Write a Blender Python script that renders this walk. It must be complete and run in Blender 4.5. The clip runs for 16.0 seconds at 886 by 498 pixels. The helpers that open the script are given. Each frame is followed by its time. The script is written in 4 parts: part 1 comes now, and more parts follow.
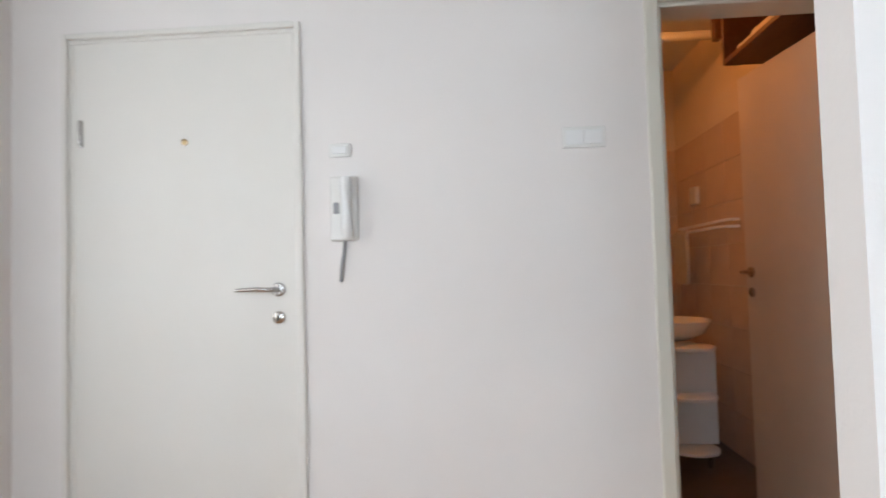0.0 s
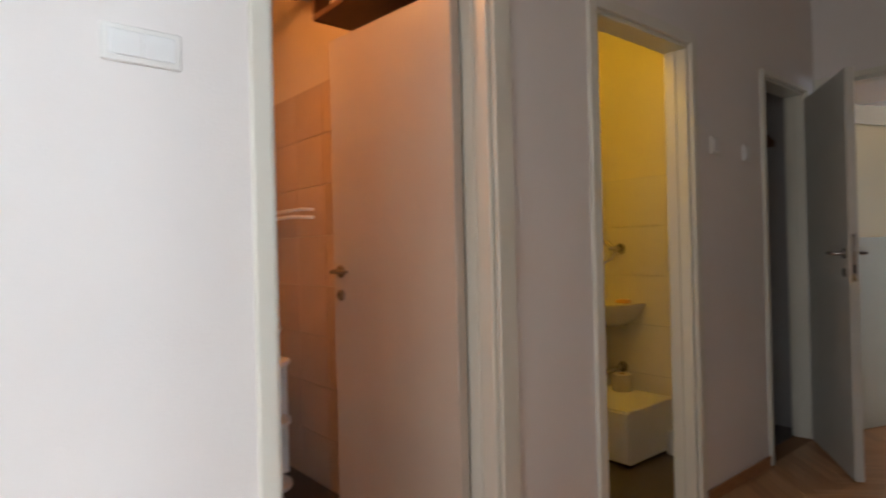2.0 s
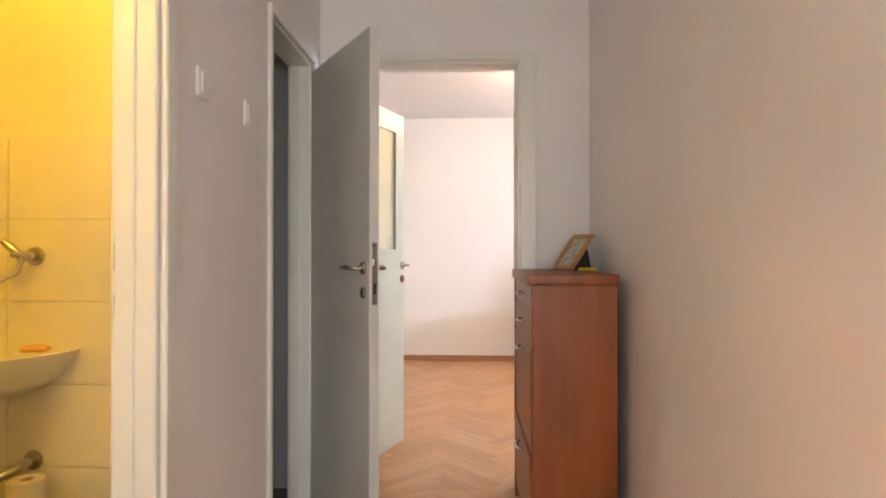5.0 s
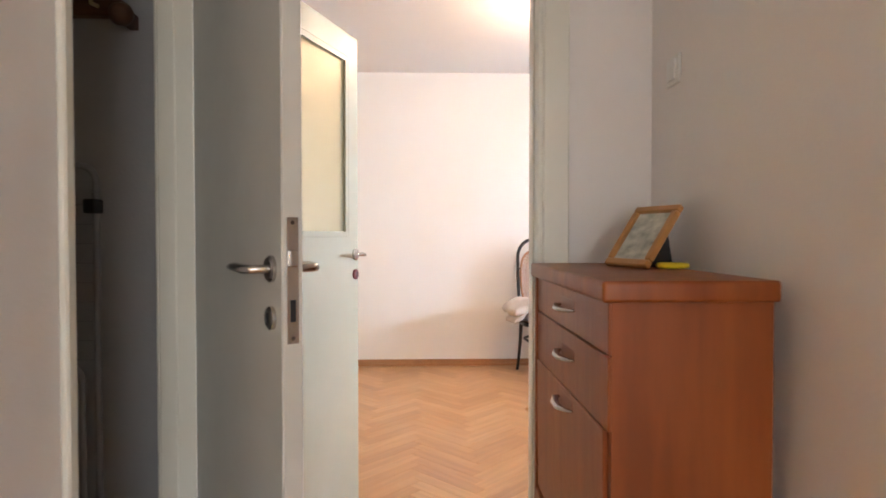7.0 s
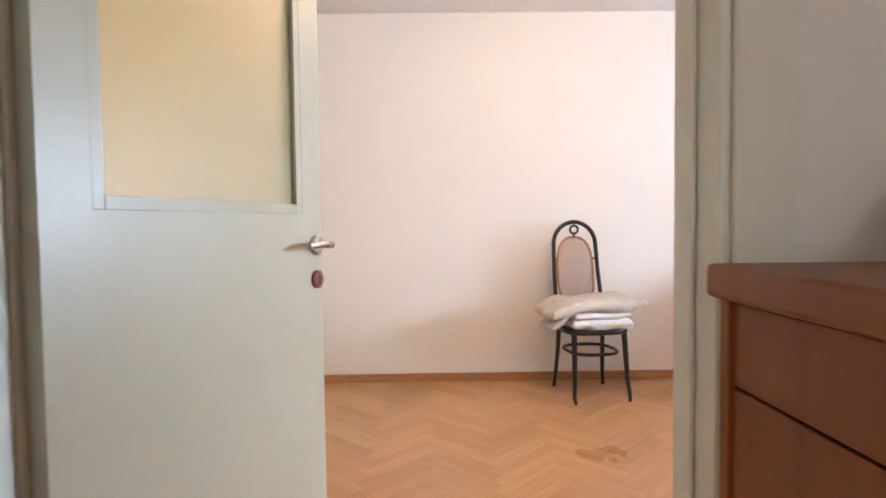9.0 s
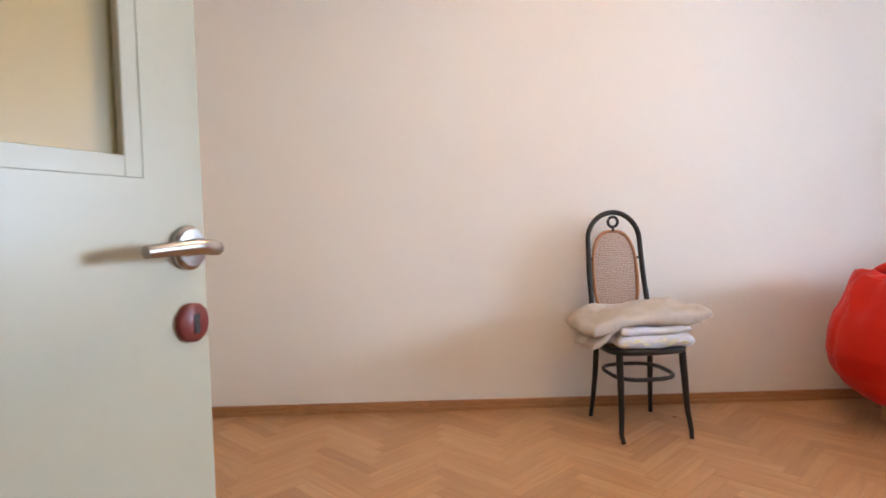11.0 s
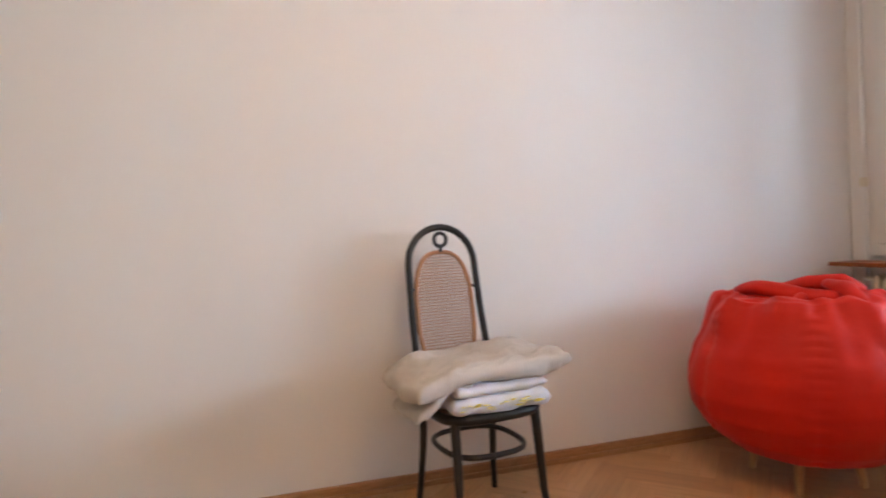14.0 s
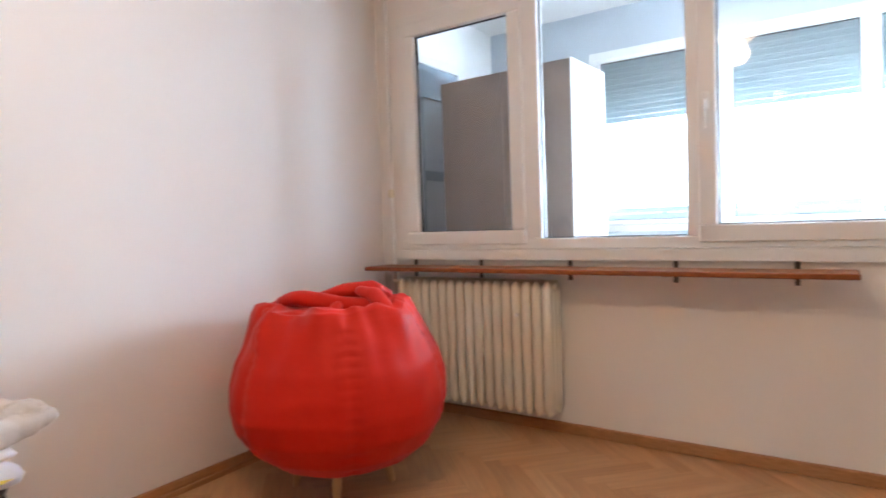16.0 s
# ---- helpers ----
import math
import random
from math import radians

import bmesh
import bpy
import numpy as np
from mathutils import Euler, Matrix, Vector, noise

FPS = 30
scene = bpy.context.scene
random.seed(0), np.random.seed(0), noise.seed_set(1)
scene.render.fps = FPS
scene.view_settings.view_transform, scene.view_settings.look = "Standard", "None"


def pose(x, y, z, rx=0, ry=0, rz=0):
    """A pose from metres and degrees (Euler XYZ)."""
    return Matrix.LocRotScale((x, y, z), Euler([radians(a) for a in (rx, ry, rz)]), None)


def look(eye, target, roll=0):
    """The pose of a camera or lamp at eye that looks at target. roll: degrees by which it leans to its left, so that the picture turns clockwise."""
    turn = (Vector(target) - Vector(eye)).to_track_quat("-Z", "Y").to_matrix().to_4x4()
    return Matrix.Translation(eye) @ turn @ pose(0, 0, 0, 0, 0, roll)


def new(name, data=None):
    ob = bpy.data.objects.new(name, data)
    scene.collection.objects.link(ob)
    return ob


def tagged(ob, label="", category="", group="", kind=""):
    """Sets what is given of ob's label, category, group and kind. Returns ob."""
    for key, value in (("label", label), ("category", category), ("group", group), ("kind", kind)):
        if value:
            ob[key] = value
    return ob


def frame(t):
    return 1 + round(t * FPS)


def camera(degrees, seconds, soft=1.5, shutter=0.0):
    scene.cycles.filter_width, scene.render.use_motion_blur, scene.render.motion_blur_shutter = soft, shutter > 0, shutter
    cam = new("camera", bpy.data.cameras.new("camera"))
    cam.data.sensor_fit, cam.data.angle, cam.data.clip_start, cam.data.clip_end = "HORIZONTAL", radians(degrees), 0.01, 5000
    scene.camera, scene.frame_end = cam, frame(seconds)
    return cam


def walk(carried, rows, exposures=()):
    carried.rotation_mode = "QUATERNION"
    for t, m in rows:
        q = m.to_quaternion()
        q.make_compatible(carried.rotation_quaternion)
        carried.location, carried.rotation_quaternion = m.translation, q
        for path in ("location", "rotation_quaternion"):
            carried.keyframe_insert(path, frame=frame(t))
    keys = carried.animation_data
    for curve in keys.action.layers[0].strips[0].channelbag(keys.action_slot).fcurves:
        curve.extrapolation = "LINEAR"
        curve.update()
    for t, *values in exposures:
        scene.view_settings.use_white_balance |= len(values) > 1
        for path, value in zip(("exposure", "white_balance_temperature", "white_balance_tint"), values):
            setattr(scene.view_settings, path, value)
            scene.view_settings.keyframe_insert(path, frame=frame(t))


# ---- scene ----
cam = camera(73.8, 16.0, soft=1.7, shutter=0.4)
EXPO = [(0, -1.05), (1, -1.05), (1.5, -0.95), (2.0, -0.65), (2.5, -0.2), (3, 0.22), (4, 0.75), (5, 1.1), (8.2, 0.95), (10.5, 0.6), (11.5, 0.5), (12.5, 0.38), (14, 0.3), (14.5, 0.42), (16, 0.52)]
PATH = [
    (0, (2.077, -4.09, 1.129), (0.083, -4.232, 1.207), -1.6),
    (0.5, (1.901, -4.103, 1.136), (-0.09, -3.921, 1.2), -1.8),
    (1, (1.694, -4.108, 1.148), (-0.235, -3.579, 1.195), -2.4),
    (1.5, (1.487, -4.068, 1.155), (-0.304, -3.179, 1.182), -1.3),
    (2, (1.299, -4.035, 1.159), (-0.239, -2.757, 1.166), -1.4),
    (2.5, (1.198, -3.902, 1.144), (-0.089, -2.371, 1.16), -1.6),
    (3, (1.058, -3.757, 1.156), (0.062, -2.023, 1.161), -1.3),
    (3.5, (0.922, -3.564, 1.142), (0.23, -1.687, 1.158), -0.9),
    (4, (0.834, -3.392, 1.142), (0.418, -1.435, 1.16), -0.7),
    (4.5, (0.757, -3.127, 1.139), (0.549, -1.138, 1.168), -0.3),
    (5, (0.727, -2.889, 1.155), (0.645, -0.89, 1.17), -0.0),
    (7.5, (0.618, -1.532, 1.16), (0.678, 0.466, 1.097), 0.0),
    (8, (0.631, -1.28, 1.155), (0.656, 0.719, 1.074), -0.3),
    (10.5, (0.598, -0.083, 1.104), (0.625, 1.915, 1.018), -1.2),
    (11, (0.611, 0.048, 1.104), (0.618, 2.046, 1.015), -1.6),
    (11.5, (0.593, 0.299, 1.104), (0.582, 2.297, 1.008), -1.6),
    (12, (0.649, 0.46, 1.096), (0.548, 2.455, 1.007), -1.8),
    (12.5, (0.681, 0.622, 1.066), (0.577, 2.618, 1.01), -1.9),
    (13, (0.728, 0.725, 1.065), (0.736, 2.725, 1.023), -1.9),
    (13.5, (0.785, 0.845, 1.078), (1.028, 2.831, 1.044), -2.1),
    (14, (0.87, 0.964, 1.083), (1.446, 2.879, 1.05), -2.5),
    (14.5, (0.981, 1.015, 1.096), (1.846, 2.818, 1.046), -2.9),
    (15, (1.053, 1.116, 1.101), (2.235, 2.728, 1.035), -2.5),
    (15.5, (1.122, 1.155, 1.105), (2.582, 2.52, 1.03), -2.3),
    (16, (1.208, 1.155, 1.101), (2.87, 2.265, 1.017), -2.0),
]
walk(cam, [(t, look(eye, target, roll)) for t, eye, target, roll in PATH],
     exposures=EXPO)

# ---- light ----
SUN_EL, SUN_AZ = radians(28), radians(100)
world = bpy.data.worlds.new("world")
scene.world = world
world.use_nodes = True
wn, wl = world.node_tree.nodes, world.node_tree.links
sky = wn.new("ShaderNodeTexSky")
sky.sky_type, sky.sun_disc, sky.sun_elevation, sky.sun_rotation = "NISHITA", False, SUN_EL, SUN_AZ
wl.new(sky.outputs[0], wn["Background"].inputs[0])
wn["Background"].inputs[1].default_value = 0.12


def lamp(name, kind, m, power, colour, size=0.1, size_y=None, spread=None):
    d = bpy.data.lights.new(name, kind)
    d.energy, d.color = power, colour
    if kind == "AREA":
        d.shape, d.size, d.size_y = "RECTANGLE", size, size_y or size
        if spread:
            d.spread = radians(spread)
    elif kind == "SUN":
        d.angle = radians(size)
    else:
        d.shadow_soft_size = size
    o = new(name, d)
    o.matrix_world = m
    return o


lamp("sun", "SUN", look((8, -20, 12), (0, 0, 0)), 0.8, (1, 0.95, 0.88), 10)
# daylight through the balcony's outer windows and through the window of the front room
lamp("sky_light_balcony", "AREA", look((5.86, 1.30, 1.55), (4.2, 1.48, 1.45)), 240, (0.60, 0.76, 0.98), 2.5, 0.74)
lamp("sky_light_front_east", "AREA", look((3.92, -4.5, 1.40), (0, -4.5, 1.10)), 92, (0.76, 0.88, 1.0), 1.7, 1.2)
# added fill from an unseen south opening, to brighten the hall
lamp("fill_light_south", "AREA", look((1.50, -6.12, 1.45), (1.1, 0, 1.35)), 43, (0.90, 0.92, 0.93), 1.7, 1.2)
lamp("ceiling_bulb_room", "POINT", pose(1.52, 1.82, 2.40), 19, (1.0, 0.64, 0.39), 0.09)
lamp("bulb_bathroom", "POINT", pose(-0.90, -3.50, 2.50), 27, (1.0, 0.37, 0.09), 0.06)
lamp("bulb_wc", "POINT", pose(-0.36, -1.92, 2.50), 16, (1.0, 0.57, 0.05), 0.06)


# ---- materials ----
def mat(name, colour, rough=0.5, metal=0.0, second=None, scale=8.0, mix=0.35, bump=0.0, bump_scale=60.0, coat=0.0,
        stretch=(1, 1, 1), transmission=0.0, ior=1.45, emit=None, power=0.0, vary=0.0, fine=None):
    """A surface with a broad and a fine variation of its colour, and a fine relief."""
    m = bpy.data.materials.new(name)
    m.use_nodes = True
    n, l = m.node_tree.nodes, m.node_tree.links
    b = n["Principled BSDF"]
    b.inputs["Roughness"].default_value = rough
    b.inputs["Metallic"].default_value = metal
    b.inputs["Coat Weight"].default_value = coat
    b.inputs["Transmission Weight"].default_value = transmission
    b.inputs["IOR"].default_value = ior
    co = n.new("ShaderNodeTexCoord")
    mp = n.new("ShaderNodeMapping")
    mp.inputs["Scale"].default_value = stretch
    l.new(co.outputs["Object"], mp.inputs[0])
    second = second or [c * 0.86 for c in colour]
    no = n.new("ShaderNodeTexNoise")
    no.inputs["Scale"].default_value, no.inputs["Detail"].default_value = scale, 5
    l.new(mp.outputs[0], no.inputs["Vector"])
    ramp = n.new("ShaderNodeMapRange")
    ramp.inputs["From Min"].default_value, ramp.inputs["From Max"].default_value = 0.35, 0.68
    ramp.inputs["To Max"].default_value = mix
    l.new(no.outputs[0], ramp.inputs[0])
    mx = n.new("ShaderNodeMix")
    mx.data_type = "RGBA"
    mx.inputs[6].default_value, mx.inputs[7].default_value = (*colour, 1), (*second, 1)
    l.new(ramp.outputs[0], mx.inputs[0])
    out = mx.outputs[2]
    if vary:
        info = n.new("ShaderNodeObjectInfo")
        geo = n.new("ShaderNodeNewGeometry")
        add = n.new("ShaderNodeMath")
        add.operation = "ADD"
        l.new(info.outputs["Random"], add.inputs[0])
        l.new(geo.outputs["Random Per Island"], add.inputs[1])
        fr = n.new("ShaderNodeMath")
        fr.operation = "FRACT"
        l.new(add.outputs[0], fr.inputs[0])
        r2 = n.new("ShaderNodeMapRange")
        r2.inputs["To Min"].default_value, r2.inputs["To Max"].default_value = 1 - vary, 1 + vary
        l.new(fr.outputs[0], r2.inputs[0])
        hs = n.new("ShaderNodeHueSaturation")
        l.new(r2.outputs[0], hs.inputs["Value"])
        l.new(out, hs.inputs["Color"])
        out = hs.outputs[0]
    l.new(out, b.inputs["Base Color"])
    if bump:
        nb = n.new("ShaderNodeTexNoise")
        nb.inputs["Scale"].default_value, nb.inputs["Detail"].default_value = bump_scale, 4
        l.new(mp.outputs[0], nb.inputs["Vector"])
        bp = n.new("ShaderNodeBump")
        bp.inputs["Strength"].default_value, bp.inputs["Distance"].default_value = bump, 0.002
        l.new(nb.outputs[0], bp.inputs["Height"])
        l.new(bp.outputs[0], b.inputs["Normal"])
        rr = n.new("ShaderNodeMapRange")
        rr.inputs["To Min"].default_value, rr.inputs["To Max"].default_value = max(rough - 0.07, 0.02), min(rough + 0.07, 1)
        l.new(nb.outputs[0], rr.inputs[0])
        l.new(rr.outputs[0], b.inputs["Roughness"])
    if emit:
        b.inputs["Emission Color"].default_value, b.inputs["Emission Strength"].default_value = (*emit, 1), power
    return m


M = dict(
    wall_room=mat("wall_paint_warm_white", (0.83, 0.805, 0.77), 0.85, second=(0.80, 0.765, 0.72), scale=1.3, mix=0.5, bump=0.35, bump_scale=120),
    wall_hall=mat("wall_paint_hall", (0.81, 0.775, 0.75), 0.85, second=(0.745, 0.705, 0.68), scale=1.6, mix=0.5, bump=0.35, bump_scale=120),
    ceiling=mat("ceiling_paint", (0.80, 0.78, 0.75), 0.9, scale=1.2, mix=0.2, bump=0.3, bump_scale=90),
    paint=mat("cream_gloss_paint", (0.76, 0.745, 0.67), 0.32, second=(0.69, 0.675, 0.59), scale=3, mix=0.5, bump=0.25, bump_scale=25),
    entrance=mat("entrance_door_white_paint", (0.76, 0.735, 0.69), 0.5, second=(0.71, 0.685, 0.64), scale=3, mix=0.5, bump=0.2, bump_scale=25),
    paint_grey=mat("grey_white_door_paint", (0.62, 0.61, 0.57), 0.38, second=(0.52, 0.51, 0.47), scale=3, mix=0.5, bump=0.25, bump_scale=25),
    # green-cream leaf paint, darkened to make up for direct daylight on the leaf
    paint_room=mat("darkened_green_cream_paint", (0.50, 0.475, 0.365), 0.34, second=(0.43, 0.41, 0.30), scale=3, mix=0.5, bump=0.25, bump_scale=25),
    # bathroom leaf: the bulb's warm, dim light is mixed into the paint colour
    paint_bath=mat("warm_tinted_door_paint", (0.56, 0.49, 0.42), 0.36, second=(0.50, 0.42, 0.35), scale=2.5, mix=0.6, bump=0.3, bump_scale=25),
    # balcony white toned down to grey-blue, to offset the strong daylight on it
    balcony=mat("dimmed_blue_balcony_paint", (0.48, 0.53, 0.57), 0.7, scale=2, mix=0.3, bump=0.2),
    parquet=mat("oak_parquet", (0.50, 0.265, 0.125), 0.27, second=(0.33, 0.165, 0.075), scale=9, mix=0.7, bump=0.25, bump_scale=40, coat=0.3, vary=0.15),
    joint=mat("parquet_joint", (0.30, 0.16, 0.08), 0.7, scale=20),
    skirting=mat("oak_skirting", (0.43, 0.215, 0.095), 0.4, second=(0.32, 0.15, 0.06), scale=6, mix=0.8, stretch=(3, 3, 14), bump=0.2),
    cherry=mat("cherry_veneer", (0.28, 0.073, 0.013), 0.42, second=(0.18, 0.042, 0.008), scale=3.0, mix=0.8, stretch=(6, 6, 0.7), bump=0.15, bump_scale=30),
    cherry_dark=mat("cherry_edge", (0.26, 0.07, 0.022), 0.4, scale=8, mix=0.6),
    cream_panel=mat("cream_laminate_panel", (0.64, 0.47, 0.25), 0.35, second=(0.59, 0.42, 0.21), scale=2, mix=0.4, bump=0.1, bump_scale=20),
    black=mat("black_lacquered_wood", (0.012, 0.011, 0.010), 0.34, second=(0.016, 0.014, 0.012), scale=14, mix=0.5),
    cane=mat("woven_cane", (0.50, 0.33, 0.24), 0.6, second=(0.36, 0.20, 0.11), scale=90, mix=0.8),
    cane_rim=mat("cane_rim", (0.42, 0.20, 0.09), 0.5, scale=30),
    blanket=mat("cream_fleece", (0.58, 0.53, 0.48), 1.0, second=(0.55, 0.47, 0.41), scale=9, mix=0.6, bump=1.0, bump_scale=240),
    cotton=mat("white_cotton", (0.72, 0.73, 0.84), 0.95, second=(0.60, 0.57, 0.46), scale=15, mix=0.6, bump=0.6, bump_scale=90),
    red=mat("red_nylon", (0.60, 0.018, 0.006), 0.55, second=(0.50, 0.011, 0.005), scale=5, mix=0.6, bump=0.5, bump_scale=26, ior=1.30),
    beech=mat("light_beech", (0.55, 0.32, 0.15), 0.45, second=(0.44, 0.24, 0.10), scale=5, mix=0.7, stretch=(8, 8, 1)),
    radiator=mat("old_cream_enamel", (0.77, 0.73, 0.60), 0.35, second=(0.70, 0.64, 0.49), scale=6, mix=0.5, bump=0.3, bump_scale=40),
    pvc=mat("white_plastic_frame", (0.80, 0.79, 0.76), 0.35, second=(0.74, 0.72, 0.68), scale=4, mix=0.3, bump=0.05),
    rubber=mat("black_rubber", (0.02, 0.02, 0.022), 0.6),
    shutter=mat("grey_green_slats", (0.25, 0.33, 0.35), 0.5, scale=10, mix=0.4),
    chrome=mat("brushed_steel", (0.50, 0.48, 0.46), 0.26, 1.0, second=(0.50, 0.48, 0.46), scale=30, mix=0.4),
    brass=mat("aged_brass", (0.55, 0.42, 0.24), 0.3, 1.0, scale=30, mix=0.5),
    darkmetal=mat("dark_bronze_metal", (0.10, 0.085, 0.075), 0.4, 0.8, scale=30, mix=0.4),
    redplastic=mat("red_worn_escutcheon", (0.20, 0.025, 0.02), 0.4, second=(0.13, 0.015, 0.013), scale=30, mix=0.6),
    taupe=mat("taupe_laminate", (0.20, 0.155, 0.13), 0.45, second=(0.16, 0.12, 0.10), scale=3, mix=0.6, stretch=(1, 1, 4)),
    white=mat("white_lacquer", (0.80, 0.80, 0.79), 0.3, scale=5, mix=0.2),
    plastic=mat("white_plastic", (0.78, 0.77, 0.74), 0.35, scale=10, mix=0.2),
    ceramic=mat("white_ceramic", (0.82, 0.80, 0.74), 0.12, scale=6, mix=0.15, coat=0.5),
    tile=mat("cream_glazed_tile", (0.78, 0.74, 0.62), 0.18, second=(0.73, 0.68, 0.55), scale=4, mix=0.4, coat=0.4, vary=0.03),
    grout=mat("grout", (0.70, 0.66, 0.55), 0.9, scale=30),
    tile_bath=mat("peach_glazed_tile", (0.66, 0.52, 0.42), 0.22, second=(0.58, 0.44, 0.34), scale=5, mix=0.5, coat=0.3, vary=0.05),
    wall_wc=mat("wc_wall_paint", (0.78, 0.72, 0.52), 0.85, scale=2, mix=0.3, bump=0.3, bump_scale=110),
    wall_bath=mat("bath_wall_paint", (0.72, 0.62, 0.50), 0.85, scale=2, mix=0.3, bump=0.3, bump_scale=110),
    # closet interior: mid-grey, about half as bright as the hall walls
    wall_closet=mat("closet_wall_grey", (0.42, 0.42, 0.43), 0.9, second=(0.36, 0.36, 0.37), scale=2, mix=0.5, bump=0.4, bump_scale=90),
    darktile=mat("dark_floor_tile", (0.10, 0.085, 0.075), 0.35, second=(0.07, 0.06, 0.05), scale=6, mix=0.5, vary=0.08),
    greytile=mat("grey_floor_tile", (0.40, 0.38, 0.35), 0.4, scale=6, mix=0.5),
    darkwood=mat("dark_brown_wood", (0.12, 0.05, 0.022), 0.5, second=(0.08, 0.03, 0.015), scale=6, mix=0.7, stretch=(1, 6, 6)),
    frame_wood=mat("honey_pine_frame", (0.48, 0.24, 0.08), 0.4, second=(0.34, 0.15, 0.045), scale=14, mix=0.7),
    paper=mat("old_print_paper", (0.62, 0.62, 0.55), 0.8, second=(0.16, 0.17, 0.16), scale=22, mix=0.75, stretch=(1, 1, 1.6)),
    yellow=mat("yellow_plastic", (0.85, 0.68, 0.03), 0.4, scale=10, mix=0.2),
    glass=mat("clear_glass", (0.97, 0.98, 0.98), 0.02, transmission=1.0, ior=1.45, scale=3, mix=0.02),
    frosted=mat("frosted_glass", (0.70, 0.62, 0.40), 0.34, transmission=0.9, ior=1.3, scale=3, mix=0.1),
    mirror=mat("mirror_glass", (0.85, 0.86, 0.86), 0.02, 1.0, scale=3, mix=0.02),
    outdoors=mat("bright_overcast_sky", (0.9, 0.95, 1.0), 1.0, emit=(0.86, 0.93, 1.0), power=1.7),
    facade=mat("pale_blue_facade", (0.50, 0.58, 0.64), 0.9, scale=1, mix=0.4),
    globe=mat("opal_lamp_glass", (0.95, 0.9, 0.8), 0.3, emit=(1.0, 0.80, 0.58), power=7.0),
    towel=mat("grey_white_towel", (0.60, 0.56, 0.52), 1.0, second=(0.48, 0.44, 0.40), scale=20, mix=0.5, bump=0.9, bump_scale=200),
    rackred=mat("red_brown_fabric", (0.22, 0.035, 0.02), 0.8, second=(0.15, 0.02, 0.012), scale=20, mix=0.6),
    greyplastic=mat("grey_plastic", (0.30, 0.30, 0.31), 0.45, scale=10, mix=0.3),
)


rb = M["red"].node_tree.nodes["Principled BSDF"]
rb.inputs["Sheen Weight"].default_value, rb.inputs["Sheen Roughness"].default_value = 0.08, 0.35
rb.inputs["Sheen Tint"].default_value = (1.0, 0.55, 0.75, 1)


def oak():
    """Oak planks: tone by plank, grain along the plank's own length, wear across the floor."""
    m = M["parquet"]
    n, l = m.node_tree.nodes, m.node_tree.links
    b = n["Principled BSDF"]
    for k in [x for x in n if x.bl_idname == "ShaderNodeBump"]:
        n.remove(k)
    uv = n.new("ShaderNodeUVMap")
    uv.uv_map = "grain"
    info, geo = n.new("ShaderNodeObjectInfo"), n.new("ShaderNodeNewGeometry")
    add = n.new("ShaderNodeMath")
    add.operation = "ADD"
    l.new(info.outputs["Random"], add.inputs[0])
    l.new(geo.outputs["Random Per Island"], add.inputs[1])
    fr = n.new("ShaderNodeMath")
    fr.operation = "FRACT"
    l.new(add.outputs[0], fr.inputs[0])
    off = n.new("ShaderNodeMath")
    off.operation = "MULTIPLY"
    off.inputs[1].default_value = 37.0
    l.new(fr.outputs[0], off.inputs[0])
    mp = n.new("ShaderNodeMapping")
    mp.inputs["Scale"].default_value = (4, 46, 1)
    l.new(uv.outputs[0], mp.inputs["Vector"])
    l.new(off.outputs[0], mp.inputs["Location"])
    g = n.new("ShaderNodeTexNoise")
    g.inputs["Scale"].default_value, g.inputs["Detail"].default_value = 1.0, 5
    l.new(mp.outputs[0], g.inputs["Vector"])
    tone = n.new("ShaderNodeValToRGB")
    e = tone.color_ramp.elements
    e[0].position, e[0].color = 0.0, (0.45, 0.237, 0.108, 1)
    e[1].position, e[1].color = 1.0, (0.57, 0.318, 0.155, 1)
    for q, c in ((0.3, (0.51, 0.268, 0.12)), (0.75, (0.55, 0.298, 0.14))):
        k = e.new(q)
        k.color = (*c, 1)
    l.new(fr.outputs[0], tone.inputs[0])
    gr = n.new("ShaderNodeMapRange")
    for i, v in enumerate((0.35, 0.7, 1.04, 0.88)):
        gr.inputs[i + 1].default_value = v
    l.new(g.outputs[0], gr.inputs[0])
    hs = n.new("ShaderNodeHueSaturation")
    l.new(gr.outputs[0], hs.inputs["Value"])
    l.new(tone.outputs[0], hs.inputs["Color"])
    l.new(hs.outputs[0], b.inputs["Base Color"])
    w = n.new("ShaderNodeTexNoise")
    w.inputs["Scale"].default_value, w.inputs["Detail"].default_value = 1.7, 4
    l.new(geo.outputs["Position"], w.inputs["Vector"])
    rr = n.new("ShaderNodeMapRange")
    for i, v in enumerate((0.3, 0.7, 0.27, 0.40)):
        rr.inputs[i + 1].default_value = v
    l.new(w.outputs[0], rr.inputs[0])
    l.new(rr.outputs[0], b.inputs["Roughness"])
    b.inputs["Coat Weight"].default_value = 0.0


oak()


# ---- tools ----
def link(name, bm, material, parent=None, label="", smooth=None, m=None):
    me = bpy.data.meshes.new(name)
    bmesh.ops.recalc_face_normals(bm, faces=bm.faces)
    bm.to_mesh(me)
    bm.free()
    mats = material if isinstance(material, (list, tuple)) else [material]
    for k in mats:
        me.materials.append(k)
    if smooth is not None:
        me.polygons.foreach_set("use_smooth", [True] * len(me.polygons))
        me.set_sharp_from_angle(angle=radians(smooth))
    o = new(name, me)
    if parent is not None:
        o.parent = parent
    if m is not None:
        o.matrix_basis = m
    if label:
        tagged(o, label)
    return o


def part(name, bm, material, parent, label="", smooth=None, m=None):
    return link(name, bm, material, parent, label, smooth, m)


